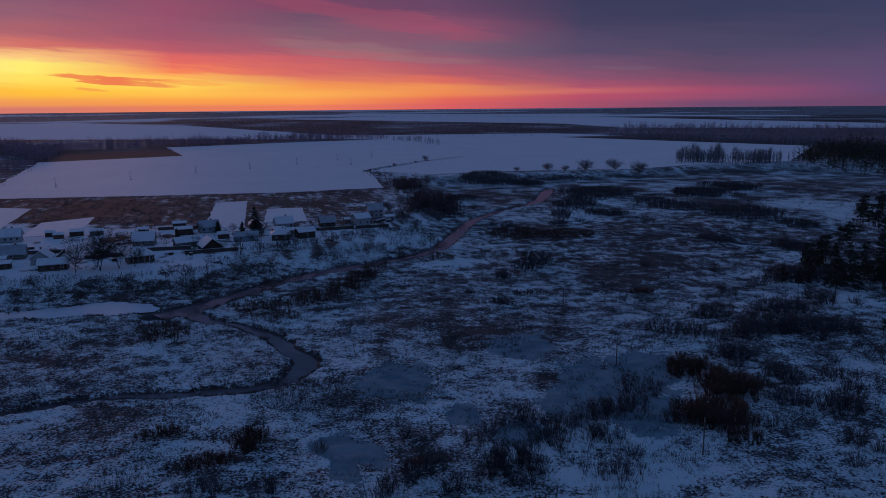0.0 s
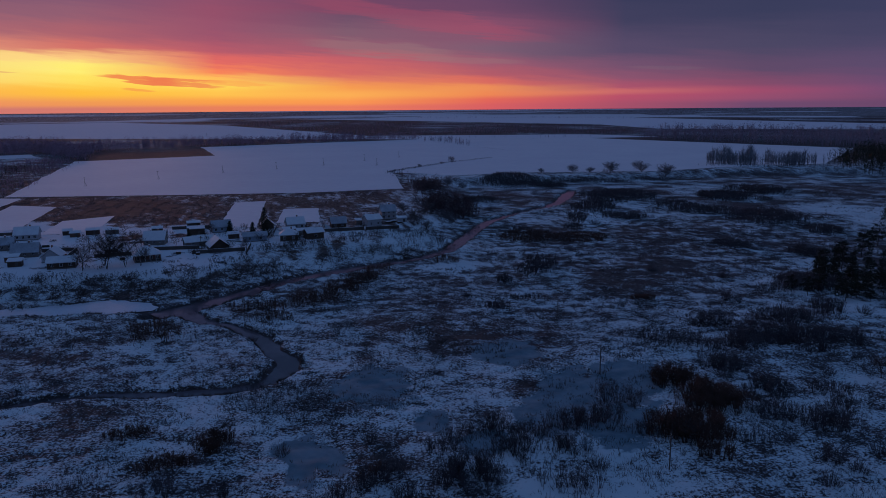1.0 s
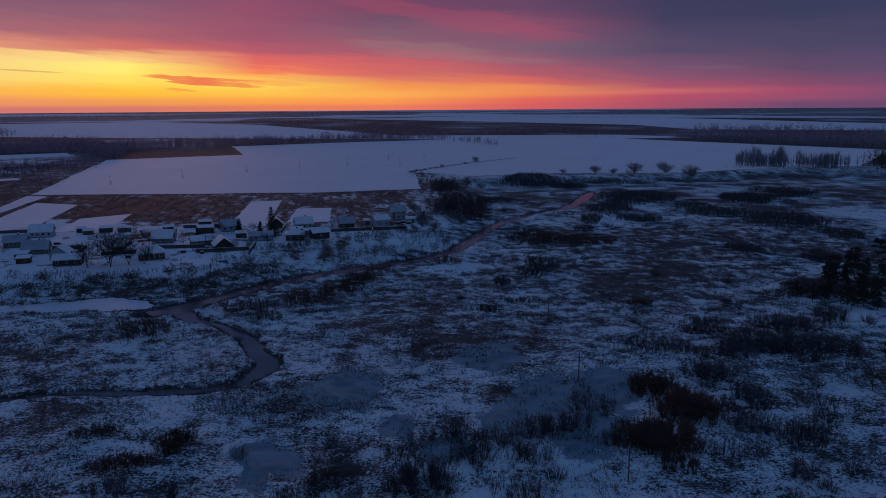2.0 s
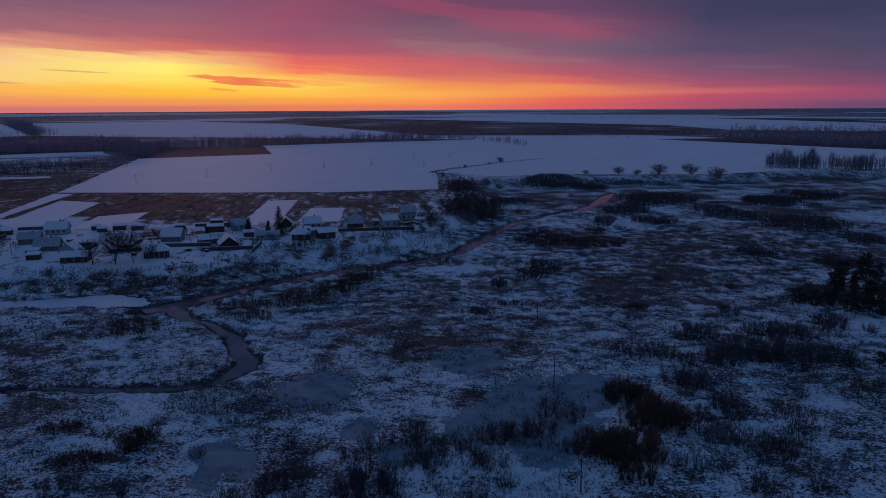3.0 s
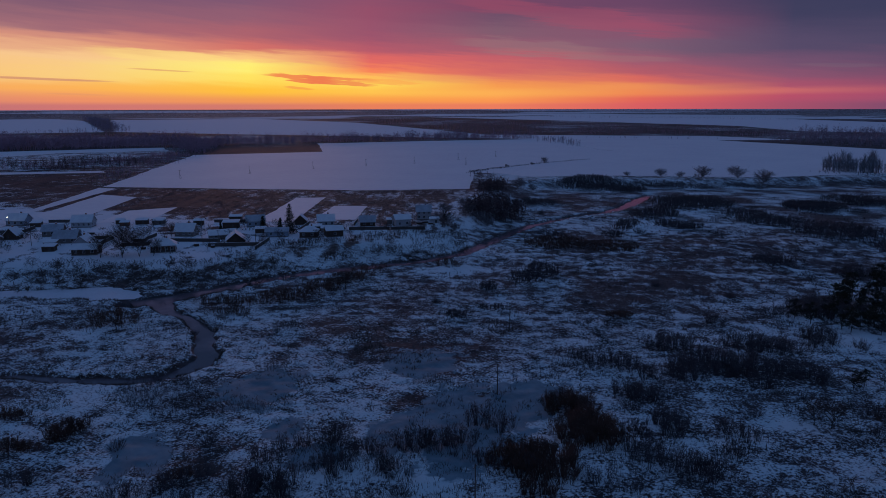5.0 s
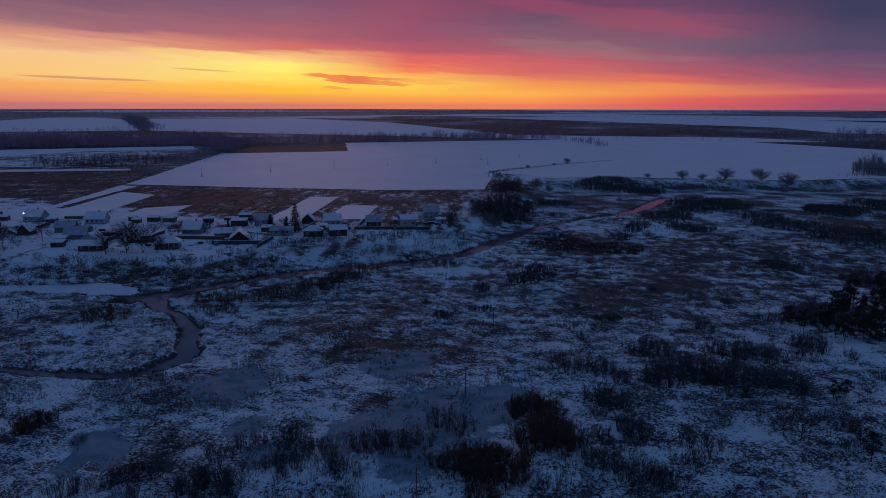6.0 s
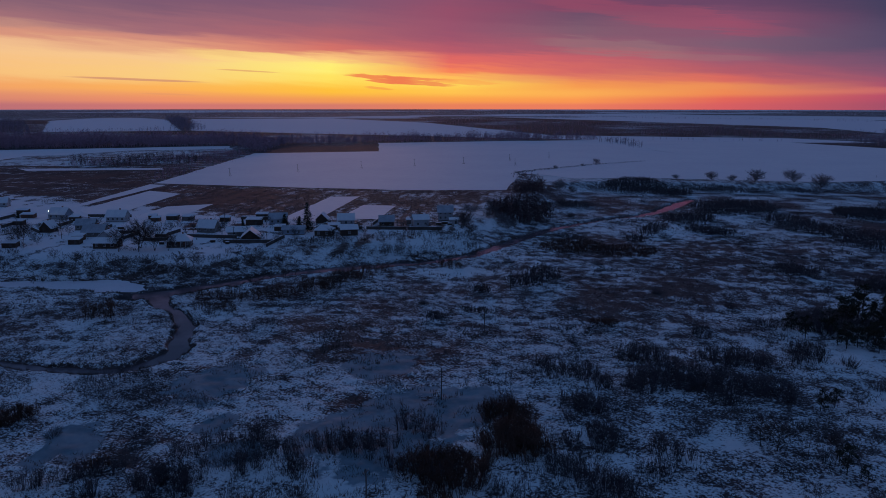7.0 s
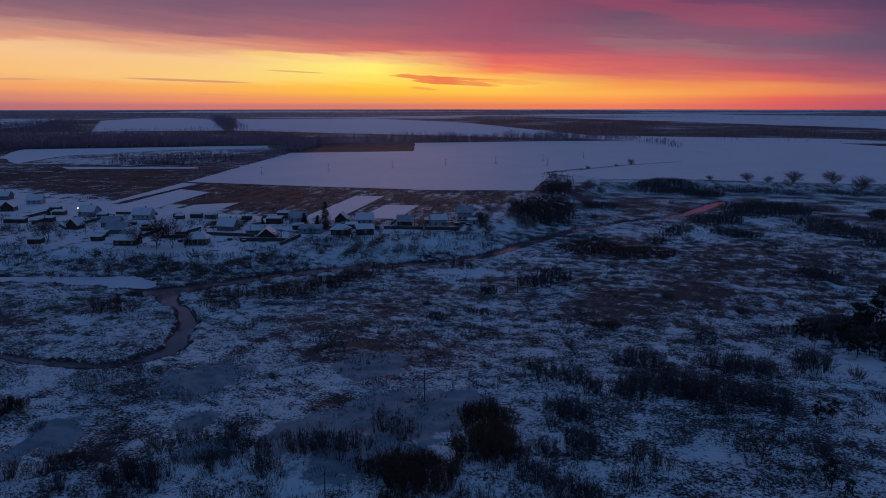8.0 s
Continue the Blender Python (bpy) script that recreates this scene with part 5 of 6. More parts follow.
def scatter_saplings():
    """Thin upright shoots and low bushes spread over the near meadow."""
    rng = np.random.default_rng(78)
    n = 60000
    x, y = rng.uniform(-140, 210, n), rng.uniform(95, 420, n)
    near = smooth(330, 120, y) * 0.75 + 0.25
    east = 0.45 + 0.75 * smooth(-10, 90, x)
    want = near * east * smooth(0.55, 0.72, grain(x, y, 15, 91, 3)) * smooth(0.45, 0.62, grain(x, y, 4.0, 93, 2))
    keep = (rng.random(n) < want * 1.3) & (rise(x, y) < 1.5) & (bed(x, y) < 0.05)
    x, y = x[keep], y[keep]
    n = len(x)
    w = Wood()
    root0 = np.stack([x, y, land(x, y) - 0.15], -1)
    tall = rng.uniform(0.9, 2.4, n) * (0.4 + 1.1 * grain(x, y, 15, 91, 3))
    for k in range(6):
        root = root0 + np.stack([rng.normal(size=n) * 0.22, rng.normal(size=n) * 0.22, np.zeros(n)], -1)
        tip = root + np.stack([rng.normal(size=n) * 0.3, rng.normal(size=n) * 0.3, tall * rng.uniform(0.5, 1.1, n)], -1)
        w.spikes(root, tip, rng.uniform(0.02, 0.045, n))
    tagged(new("willow_shoots", w.mesh("willow_shoots", WILLOW)), "thin upright willow shoots in the snow", "shrub", kind="stuff")


scatter_saplings()


def meadow_scrub():
    """Low broken scrub over the whole water meadow, thickest to the east."""
    rng = random.Random(21)
    spots = []
    while len(spots) < 50:
        x, y = rng.uniform(-150, 260), 98 + 540 * rng.random() ** 1.9
        here = 0.16 + 0.75 * float(smooth(30, 90, np.float64(x))) + 0.25 * float(smooth(200, 110, np.float64(y)))
        if rng.random() > here * 1.25 or float(grain(x, y, 40, 95, 2)) < 0.52 - 0.25 * here:
            continue
        if float(rise(np.array([x]), np.array([y]))[0]) > 1.0 or float(bed(np.array([x]), np.array([y]))[0]) > 0.02:
            continue
        a = rng.uniform(1.4, 4.2) * (1 + y / 500)
        spots.append((x, y, a, a * rng.uniform(0.3, 0.6), rng.uniform(-5, 45), rng.uniform(1.2, 3.0) * (0.8 + 0.5 * here), rng.uniform(0.5, 1.2)))
    thicket("meadow_scrub", spots, WILLOW, "low broken willow scrub in snowy grass", "scrub", 207, 0.9, 1.2)


meadow_scrub()

# single bushes on the meadow
BUSHES = [bush_mesh(300 + k, 3.0, 2.2, 2.8, 85, WILLOW) for k in range(4)]
rng_ = random.Random(5)
for x_, y_, s_ in ((-14, 139, 0.9), (-48, 168, 0.8), (-4, 176, 0.7), (66, 180, 1.1), (75, 168, 0.9), (92, 184, 1.0), (104, 196, 1.1), (40, 206, 0.7), (84, 141, 1.0),
                   (77, 133, 0.9), (97, 138, 1.1), (70, 128, 1.0), (30, 130, 1.0), (-30, 132, 0.9), (130, 225, 1.3), (-2, 255, 0.8), (47, 268, 0.9), (70, 300, 1.1),
                   (95, 290, 1.2), (-60, 200, 0.7), (-75, 180, 0.7), (-110, 190, 0.8), (5, 330, 1.0), (40, 340, 1.0), (150, 360, 1.4), (60, 420, 1.4), (10, 400, 1.2),
                   (100, 400, 1.3), (0, 470, 1.5), (30, 560, 1.5), (125, 240, 1.2), (88, 262, 1.0), (55, 232, 0.8), (115, 180, 1.0), (122, 165, 1.1)):
    b_ = new("willow_bush", BUSHES[rng_.randrange(4)])
    b_.matrix_world = pose(x_, y_, ground_at(x_, y_), 0, 0, rng_.uniform(0, 360)) @ Matrix.Diagonal((s_, s_ * rng_.uniform(0.8, 1.2), s_ * rng_.uniform(0.8, 1.1), 1))
    tagged(b_, "leafless willow bush standing in snowy grass", "bush", "bushes on the meadow")

# leafless trees
ROUND = [bare_tree(400 + k, 6.2, 4.2, 20, 24, 2, 1.1, (0.05, 0.8), HAZY, 0.08) for k in range(3)]
TALL = [bare_tree(410 + k, 12.5, 5.2, 15, 34, 3, 0.55, (0.6, 1.2)) for k in range(3)]
SMALL = [bare_tree(420 + k, 5.5, 2.7, 10, 12, 2, 1.0, (0.2, 0.8)) for k in range(3)]


def grow(kit, spots, label, group):
    for x, y, s in spots:
        plant("bare_tree", kit[rng_.randrange(len(kit))], x, y, label, "tree", group, rng_.uniform(0, 360), s * rng_.uniform(0.93, 1.07))


grow(ROUND, [(69, 694, 1.25), (84, 693, 0.8), (102, 692, 1.6), (132, 700, 1.6), (150, 684, 1.8), (40, 693, 0.7), (-39, 600, 1.0), (-26, 590, 0.8), (-55, 831, 0.9), (-82, 760, 0.5), (-64, 800, 0.4)],
     "round-crowned leafless tree at the edge of the snowy field", "trees at the field edge")
grow(TALL, [(-152, 268, 0.85), (-144, 271, 1.05), (-138, 274, 0.9), (-148, 276, 0.8), (-133, 277, 0.6)],
     "tall leafless willow at the edge of the village", "village willows")
grow(SMALL, [(-115, 249, 0.88), (-109, 249, 0.96), (-101, 249, 1.04), (-97, 250, 1.12), (-136, 238, 0.88), (-156, 236, 0.96), (-145, 236, 1.04), (-163, 234, 1.12), (-87, 274, 0.88), (-85, 279, 0.96), (-80, 284, 1.04), (-89, 269, 1.12), (-115, 241, 0.88),
             (-170, 250, 0.9), (-158, 250, 1.0), (-146, 251, 1.0), (-138, 256, 0.9), (-127, 257, 1.1), (-114, 260, 1.2), (-108, 263, 1.1), (-90, 266, 1.1), (-86, 272, 1.2),
             (-92, 286, 0.9), (-80, 300, 0.9), (-190, 247, 0.9), (-205, 250, 1.0), (-176, 330, 1.1), (-182, 318, 1.0), (-165, 312, 0.9), (-120, 296, 0.8)],
     "small leafless fruit tree among the village gardens", "garden trees")
grow(SMALL, [(-160, 224, 1.0), (-148, 232, 0.8), (-139, 233, 1.0), (-133, 237, 1.0), (-139, 251, 1.0), (-114, 250, 0.9), (-107, 249, 1.0), (-100, 251, 1.2), (-105, 254, 1.0), (-106, 264, 0.8), (-75, 263, 1.0), (-73, 268, 1.0), (-67, 268, 1.1), (-67, 275, 1.0), (-77, 260, 0.8), (-34, 314, 1.1), (-31, 316, 1.2), (-26, 320, 1.0), (-42, 319, 0.9), (-46, 315, 0.8), (-24, 335, 0.9), (-152, 225, 0.8), (-150, 228, 0.7)],
     "leafless tree on the bank between village and river", "bank trees")
grow(TALL, [(-204, 259, 0.8), (-36, 388, 0.75), (-206, 264, 0.7), (-39, 261, 0.55)], "spreading leafless tree beside snowy yards", "village willows")
grow(ROUND, [(-47, 404, 0.8), (-42, 398, 0.9), (-37, 386, 0.9), (-31, 379, 0.8), (-50, 430, 1.0), (-36, 425, 1.1), (-26, 416, 1.0), (-20, 408, 1.0), (-44, 452, 1.1), (-30, 450, 1.2), (-18, 436, 1.1)],
     "leafless tree beside the last house", "trees beside the river")
grow(SMALL, [(106, 181, 1.2), (104, 182, 1.0), (88, 139, 0.7), (105, 150, 0.8), (112, 160, 0.9), (99, 129, 0.8), (80, 120, 0.7), (118, 182, 0.9), (124, 212, 0.9)],
     "slender leafless sapling in open snow", "saplings on the meadow")

orchard_ = random.Random(31)
yards_ = []
while len(yards_) < 84:
    x_ = orchard_.uniform(-330, -45)
    y_ = 0.42 * (x_ + 130) + 312 + orchard_.uniform(-30, 48)
    if all(math.hypot(x_ - u_, y_ - v_) > 5 for u_, v_, w_ in yards_):
        yards_.append((x_, y_, orchard_.uniform(0.55, 1.0)))
grow(SMALL, yards_, "small leafless apple tree in a snowy yard", "garden trees")

# conifers
plant("spruce", spruce(500, 15.0, 4.4), -104.5, 343, "tall dark spruce standing among the houses", "tree", "", 0)
plant("spruce", spruce(501, 7.0, 2.4), -112.0, 347, "smaller dark spruce beside the tall one", "tree", "", 40)
plant("thuja", spruce(502, 6.0, 2.6), -127.0, 356, "broad dark evergreen before a blue house", "tree", "", 80)
plant("thuja", spruce(503, 5.0, 0.9), -141.0, 339, "narrow dark evergreen beside a shed", "tree", "", 10)
plant("thuja", spruce(504, 5.0, 1.2), -270.0, 312, "narrow dark evergreen in a village garden", "tree", "", 10)
PINES = [pine(510 + k, 10.0, 2.6) for k in range(4)]
spots_ = random.Random(9)
placed_ = 0
while placed_ < 170:
    x_, y_ = (spots_.uniform(110, 170), spots_.uniform(240, 315)) if placed_ < 60 else (spots_.uniform(125, 300), spots_.uniform(225, 520))
    if float(inside(np.array([x_]), np.array([y_]), [(106, 266), (138, 248), (175, 262), (235, 330), (300, 430), (290, 520), (225, 440), (190, 370), (140, 305)])[0]) < 0.5:
        continue
    plant("pine", PINES[placed_ % 4], x_, y_, "dark pine in a dense stand on the meadow", "tree", "pine stand", spots_.uniform(0, 360), spots_.uniform(0.45, 0.8) if placed_ < 60 else spots_.uniform(0.6, 1.2))
    placed_ += 1
for x_, y_, s_ in ((116, 206, 0.5), (119, 209, 0.45), (118, 175, 0.6), (121, 172, 0.4), (98, 128, 0.5), (110, 140, 0.42)):
    plant("pine", PINES[0], x_, y_, "young pine standing alone in the snow", "tree", "young pines", spots_.uniform(0, 360), s_)

# ---------------------------------------------------------------- the village
def box_mesh(name, x0, x1, y0, y1, z0, z1, mat, bevel=0.0):
    bm = bmesh.new()
    bmesh.ops.create_cube(bm, size=1.0)
    for v in bm.verts:
        v.co = Vector(((x0, x1)[v.co.x > 0], (y0, y1)[v.co.y > 0], (z0, z1)[v.co.z > 0]))
    if bevel:
        bmesh.ops.bevel(bm, geom=bm.edges[:], offset=bevel, segments=1, affect="EDGES")
    me = bpy.data.meshes.new(name)
    bm.to_mesh(me)
    bm.free()
    me.materials.append(mat)
    return me


def prism(name, outline, y0, y1, mat):
    """An outline in x and z drawn out from y0 to y1."""
    n = len(outline)
    verts = [(x, y0, z) for x, z in outline] + [(x, y1, z) for x, z in outline]
    faces = [tuple(range(n))[::-1], tuple(range(n, 2 * n))] + [(k, (k + 1) % n, n + (k + 1) % n, n + k) for k in range(n)]
    me = mesh_of(name, verts, faces, mat)
    bm = bmesh.new()
    bm.from_mesh(me)
    bmesh.ops.recalc_face_normals(bm, faces=bm.faces[:])
    bm.to_mesh(me)
    bm.free()
    return me


def window(parent, x, y, z, w, h, turn=0):
    """A window with glass behind a white frame, facing -y before it is turned."""
    at = pose(x, y, z, 0, 0, turn)
    glass = part("window", box_mesh("window", -w / 2, w / 2, -0.02, 0.02, 0, h, PANE), parent, "dark window with a pale frame", at)
    t = 0.09
    bars = [(-w / 2 - t, -w / 2, -t, h + t), (w / 2, w / 2 + t, -t, h + t), (-w / 2, w / 2, h, h + t), (-w / 2, w / 2, -t, 0), (-0.035, 0.035, 0, h)]
    verts, faces = [], []
    for x0, x1, z0, z1 in bars:
        k = len(verts)
        verts += [(x0, -0.06, z0), (x1, -0.06, z0), (x1, -0.06, z1), (x0, -0.06, z1), (x0, 0.03, z0), (x1, 0.03, z0), (x1, 0.03, z1), (x0, 0.03, z1)]
        faces += [tuple(k + i for i in f) for f in ((0, 1, 2, 3), (0, 4, 5, 1), (3, 2, 6, 7), (0, 3, 7, 4), (1, 5, 6, 2))]
    part("window_frame", mesh_of("window_frame", verts, faces, FRAME), glass, "pale painted frame")


def house(x, y, length, width, wall_h, roof_h, wall, label, hip=False, turn=25.0, end_on=False, chimney=True, windows=3, porch=False, roof=None, door=True, category="house"):
    """A village house under a snowy roof; x, y: the middle of the side towards the river."""
    turn += 13 * math.sin(1.7 * x + 0.9 * y)
    deep = (length if end_on else width) / 2
    cx, cy = x - 0.45 * deep, y + 0.89 * deep
    base = ground_at(cx, cy)
    root = new(category)
    root.matrix_world = pose(cx, cy, base, 0, 0, turn + (90 if end_on else 0))
    L2, W2 = length / 2, width / 2
    part("foundation", box_mesh("foundation", -L2 - 0.08, L2 + 0.08, -W2 - 0.08, W2 + 0.08, -0.5, 0.35, PLANK), root)
    eave, ridge = wall_h, wall_h + roof_h
    if hip:
        part("wall", box_mesh("wall", -L2, L2, -W2, W2, 0.3, eave, wall), root)
        o, inset = 0.55, width * 0.36
        verts = []
        for dz in (0.0, 0.28):
            verts += [(-L2 - o, -W2 - o, eave - 0.15 + dz), (L2 + o, -W2 - o, eave - 0.15 + dz), (L2 + o, W2 + o, eave - 0.15 + dz), (-L2 - o, W2 + o, eave - 0.15 + dz),
                      (-L2 + inset, 0, ridge + dz), (L2 - inset, 0, ridge + dz)]
        top = [(6, 7, 11, 10), (7, 8, 11), (8, 9, 10, 11), (9, 6, 10)]
        under = [(0, 4, 5, 1), (1, 5, 2), (2, 5, 4, 3), (3, 4, 0)]
        rim = [(0, 1, 7, 6), (1, 2, 8, 7), (2, 3, 9, 8), (3, 0, 6, 9)]
        part("roof", mesh_of("roof", verts, top + under + rim, roof or ROOF_SNOW), root, "snow-covered hipped roof")
    else:
        me = prism("wall", [(-W2, 0.3), (W2, 0.3), (W2, eave), (0, ridge), (-W2, eave)], -L2, L2, wall)
        part("wall", me, root, "", pose(0, 0, 0, 0, 0, 90))
        o, k = 0.5, roof_h / W2
        for s in (-1, 1):
            line = [(s * 0.0, ridge + 0.06), (s * (W2 + o), eave - o * k + 0.06), (s * (W2 + o), eave - o * k + 0.34), (s * 0.0, ridge + 0.36)]
            part("roof", prism("roof", line, -L2 - 0.55, L2 + 0.55, roof or ROOF_SNOW), root, "snow-covered roof slope", pose(0, 0, 0, 0, 0, 90))
            for e in (-1, 1):
                a = [(s * 0.0, ridge - 0.12), (s * (W2 + o), eave - o * k - 0.12), (s * (W2 + o), eave - o * k + 0.05), (s * 0.0, ridge + 0.05)]
                part("bargeboard", prism("bargeboard", a, e * (L2 + 0.45) - 0.04, e * (L2 + 0.45) + 0.04, LOG), root, "", pose(0, 0, 0, 0, 0, 90))
    if chimney:
        c = part("chimney", box_mesh("chimney", -0.32, 0.32, -0.32, 0.32, ridge - 1.0, ridge + 1.0, BRICK, 0.03), root, "brick chimney", pose(length * 0.14, 0.4, 0))
        part("cap", box_mesh("cap", -0.4, 0.4, -0.4, 0.4, ridge + 1.0, ridge + 1.18, ROOF_SNOW, 0.05), c, "cap of snow")
    for k in range(windows):
        window(root, -L2 + length * (k + 0.5) / max(1, windows), -W2 - 0.01, 1.05, 0.95, 1.2)
    if windows:
        for k in range(2):
            window(root, L2 + 0.01, -W2 * 0.45 + k * W2 * 0.9, 1.05, 0.85, 1.15, 90)
        if wall_h > 4:
            for k in range(windows):
                window(root, -L2 + length * (k + 0.5) / windows, -W2 - 0.01, 3.5, 0.95, 1.1)
    if door:
        d = part("door", box_mesh("door", -0.45, 0.45, -0.06, 0.03, 0.3, 2.25, FENCE, 0.02), root, "plain plank door", pose(-L2 - 0.01, W2 * 0.3, 0, 0, 0, -90) if windows else pose(length * 0.2, -W2 - 0.01, 0))
        part("handle", box_mesh("handle", 0.3, 0.36, -0.12, -0.06, 1.15, 1.3, METAL), d)
    if porch:
        part("porch_rail", box_mesh("porch_rail", -L2 - 0.1, L2 + 0.1, -W2 - 1.3, -W2 - 1.2, 0.35, 1.15, FENCE), root)
        part("porch_floor", box_mesh("porch_floor", -L2 - 0.1, L2 + 0.1, -W2 - 1.35, -W2, 0.1, 0.35, PLANK), root)
        for k in range(6):
            part("porch_post", box_mesh("porch_post", -0.07, 0.07, -0.07, 0.07, 0.3, eave + 0.05, FRAME), root, "", pose(-L2 + length * k / 5, -W2 - 1.25, 0))
    return tagged(root, label, category, "village houses" if category == "house" else "village barns")


def shed(x, y, length, width, h, wall, label, turn=25.0, roof=None):
    """A shed under a single snowy slope."""
    cx, cy = x - 0.45 * width / 2, y + 0.89 * width / 2
    root = new("shed")
    root.matrix_world = pose(cx, cy, ground_at(cx, cy), 0, 0, turn)
    L2, W2 = length / 2, width / 2
    part("wall", prism("wall", [(-W2, -0.3), (W2, -0.3), (W2, h + 0.5), (-W2, h)], -L2, L2, wall), root, "", pose(0, 0, 0, 0, 0, 90))
    k = 0.5 / width
    part("roof", prism("roof", [(-W2 - 0.3, h - 0.3 * k + 0.02), (W2 + 0.3, h + 0.5 + 0.3 * k + 0.02), (W2 + 0.3, h + 0.8 + 0.3 * k), (-W2 - 0.3, h + 0.3 - 0.3 * k)], -L2 - 0.3, L2 + 0.3, roof or ROOF_SNOW), root, "flat snow-covered roof", pose(0, 0, 0, 0, 0, 90))
    d = part("door", box_mesh("door", -0.5, 0.5, -0.06, 0.02, 0.0, min(1.9, h - 0.15), FENCE, 0.02), root, "plank door", pose(length * 0.15, -W2 - 0.01, 0))
    part("hinge", box_mesh("hinge", -0.5, -0.2, -0.09, -0.06, 0.4, 0.5, METAL), d)
    return tagged(root, label, "shed", "village sheds")


house(-134, 284, 10, 7.5, 2.8, 2.4, BROWN, "brown wooden house with a veranda under a snowy hipped roof", hip=True, porch=True, windows=4, turn=27)
house(-113, 307, 10, 8, 2.2, 3.2, LOG, "dark log barn with its gable towards the river", end_on=True, windows=0, chimney=False, category="barn")
house(-127, 318, 12, 6, 2.3, 1.8, PLANK, "long low grey outbuilding under deep snow", windows=2, chimney=False)
house(-131, 355, 9, 6.5, 3.0, 2.6, BLUE, "pale blue wooden house under a snowy roof", windows=3, roof=THIN_SNOW)
house(-105, 331, 10.5, 5.5, 2.6, 1.4, BLUE, "low pale blue outbuilding with a snowy roof", windows=2, chimney=False, roof=THIN_SNOW)
house(-96, 366, 8.5, 7, 3.0, 2.8, PALE, "pale house with a snowy roof behind a yard", windows=3)
house(-89, 333, 8, 7, 3.0, 2.0, LOG, "dark wooden house under a snowy hipped roof", hip=True, windows=2)
house(-79, 339, 8, 6, 3.2, 1.5, LOG, "dark wooden outbuilding above the river scrub", windows=1, chimney=False)
house(-75, 372, 7.5, 6, 2.6, 2.6, LOG, "small dark log house behind a board fence", windows=2, roof=THIN_SNOW)
house(-54, 402, 8, 7, 4.6, 3.0, PALE, "tall pale two-storey house with a snowy roof", windows=3, roof=THIN_SNOW)
house(-58, 377, 8, 7, 3.8, 2.0, PALE, "pale rendered house with a shallow snowy roof", windows=2)
house(-216, 328, 10, 7, 3.0, 3.0, PALE, "long pale house under a snowy roof", windows=4)
house(-190, 289, 10, 7, 2.4, 3.0, PLANK, "long grey plank house under deep snow", windows=3, roof=THIN_SNOW)
house(-172, 280, 8, 7, 2.6, 2.8, PALE, "pale house with its gable towards the river", end_on=True, windows=2)
house(-161, 269, 10, 7, 2.6, 1.6, LOG, "dark wooden house with a shallow snowy roof", windows=3)
house(-253, 323, 10, 7, 3.0, 3.0, BLUE, "pale blue house with a lamp beside it", windows=3)
house(-221, 289, 6, 6, 2.4, 3.0, LOG, "small dark log house with a steep snowy gable", end_on=True, windows=1)
house(-210, 302, 9, 6.5, 2.8, 2.4, PLANK, "grey plank house under a snowy roof", windows=3, roof=THIN_SNOW)
house(-314, 316, 8, 7, 2.8, 3.0, LOG, "dark log house at the end of the village", end_on=True, windows=2)
house(-148, 320, 9, 7, 2.6, 3.2, PLANK, "grey wooden house with a steep snowy roof", windows=3)
house(-111, 367, 6, 6, 2.4, 2.8, LOG, "small dark barn with a snowy gable", end_on=True, windows=0, chimney=False, category="barn")
house(-330, 345, 9, 7, 2.8, 2.8, PALE, "pale house among gardens at the village end", windows=3)
house(-352, 318, 9, 7, 2.6, 2.6, BROWN, "brown wooden house at the village end", windows=2)
house(-370, 350, 10, 7, 2.8, 2.8, PLANK, "grey wooden house near the scrub", windows=3)
for x_, y_, l_, w_, h_, m_, what_ in (
        (-141, 348, 8, 5, 2.9, LOG, "dark two-level wooden shed with snow on it"), (-182, 271, 5, 4, 2.2, LOG, "small dark shed in a snowy yard"),
        (-205, 343, 4.2, 3, 2.1, LOG, "small dark garden shed"), (-198, 338, 4.4, 3, 2.0, BROWN, "small brown garden shed"), (-193, 345, 6, 4, 2.3, LOG, "dark shed beside the vegetable plots"),
        (-184, 347, 6, 4, 2.2, PLANK, "grey shed beside the vegetable plots"), (-189, 279, 5, 4, 2.2, BROWN, "brown shed in a snowy yard"),
        (-272, 319, 7, 4, 2.2, BROWN, "brown shed beside the lane"), (-267, 289, 11, 4, 2.2, LOG, "long dark wooden shed"), (-203, 255, 6, 4, 2.0, LOG, "dark boathouse shed below the village"),
        (-157, 298, 5, 4, 2.2, LOG, "dark shed in open snow"), (-152, 370, 6.5, 4, 2.3, LOG, "dark shed at the edge of the gardens"), (-86, 350, 9, 4, 2.2, PLANK, "grey shed behind the yard wall"),
        (-118, 338, 5, 4, 2.2, LOG, "small dark shed between the houses"), (-163, 352, 5, 3.5, 2.2, LOG, "small dark shed at the garden edge"), (-240, 322, 5, 4, 2.2, LOG, "small dark shed by the road"),
        (-235, 300, 6, 4, 2.2, PLANK, "grey shed among snowy gardens"), (-255, 300, 5, 4, 2.2, LOG, "dark shed among snowy gardens"), (-45, 392, 5, 3.5, 2.3, PALE, "pale shed beside the tall house"),
        (-66, 383, 5, 3.5, 2.3, PLANK, "grey shed beside a pale house"), (-290, 330, 6, 4, 2.2, LOG, "dark shed at the village edge"), (-95, 352, 6, 4, 2.3, LOG, "dark shed under the spruce")):
    shed(x_, y_, l_, w_, h_, m_, what_)


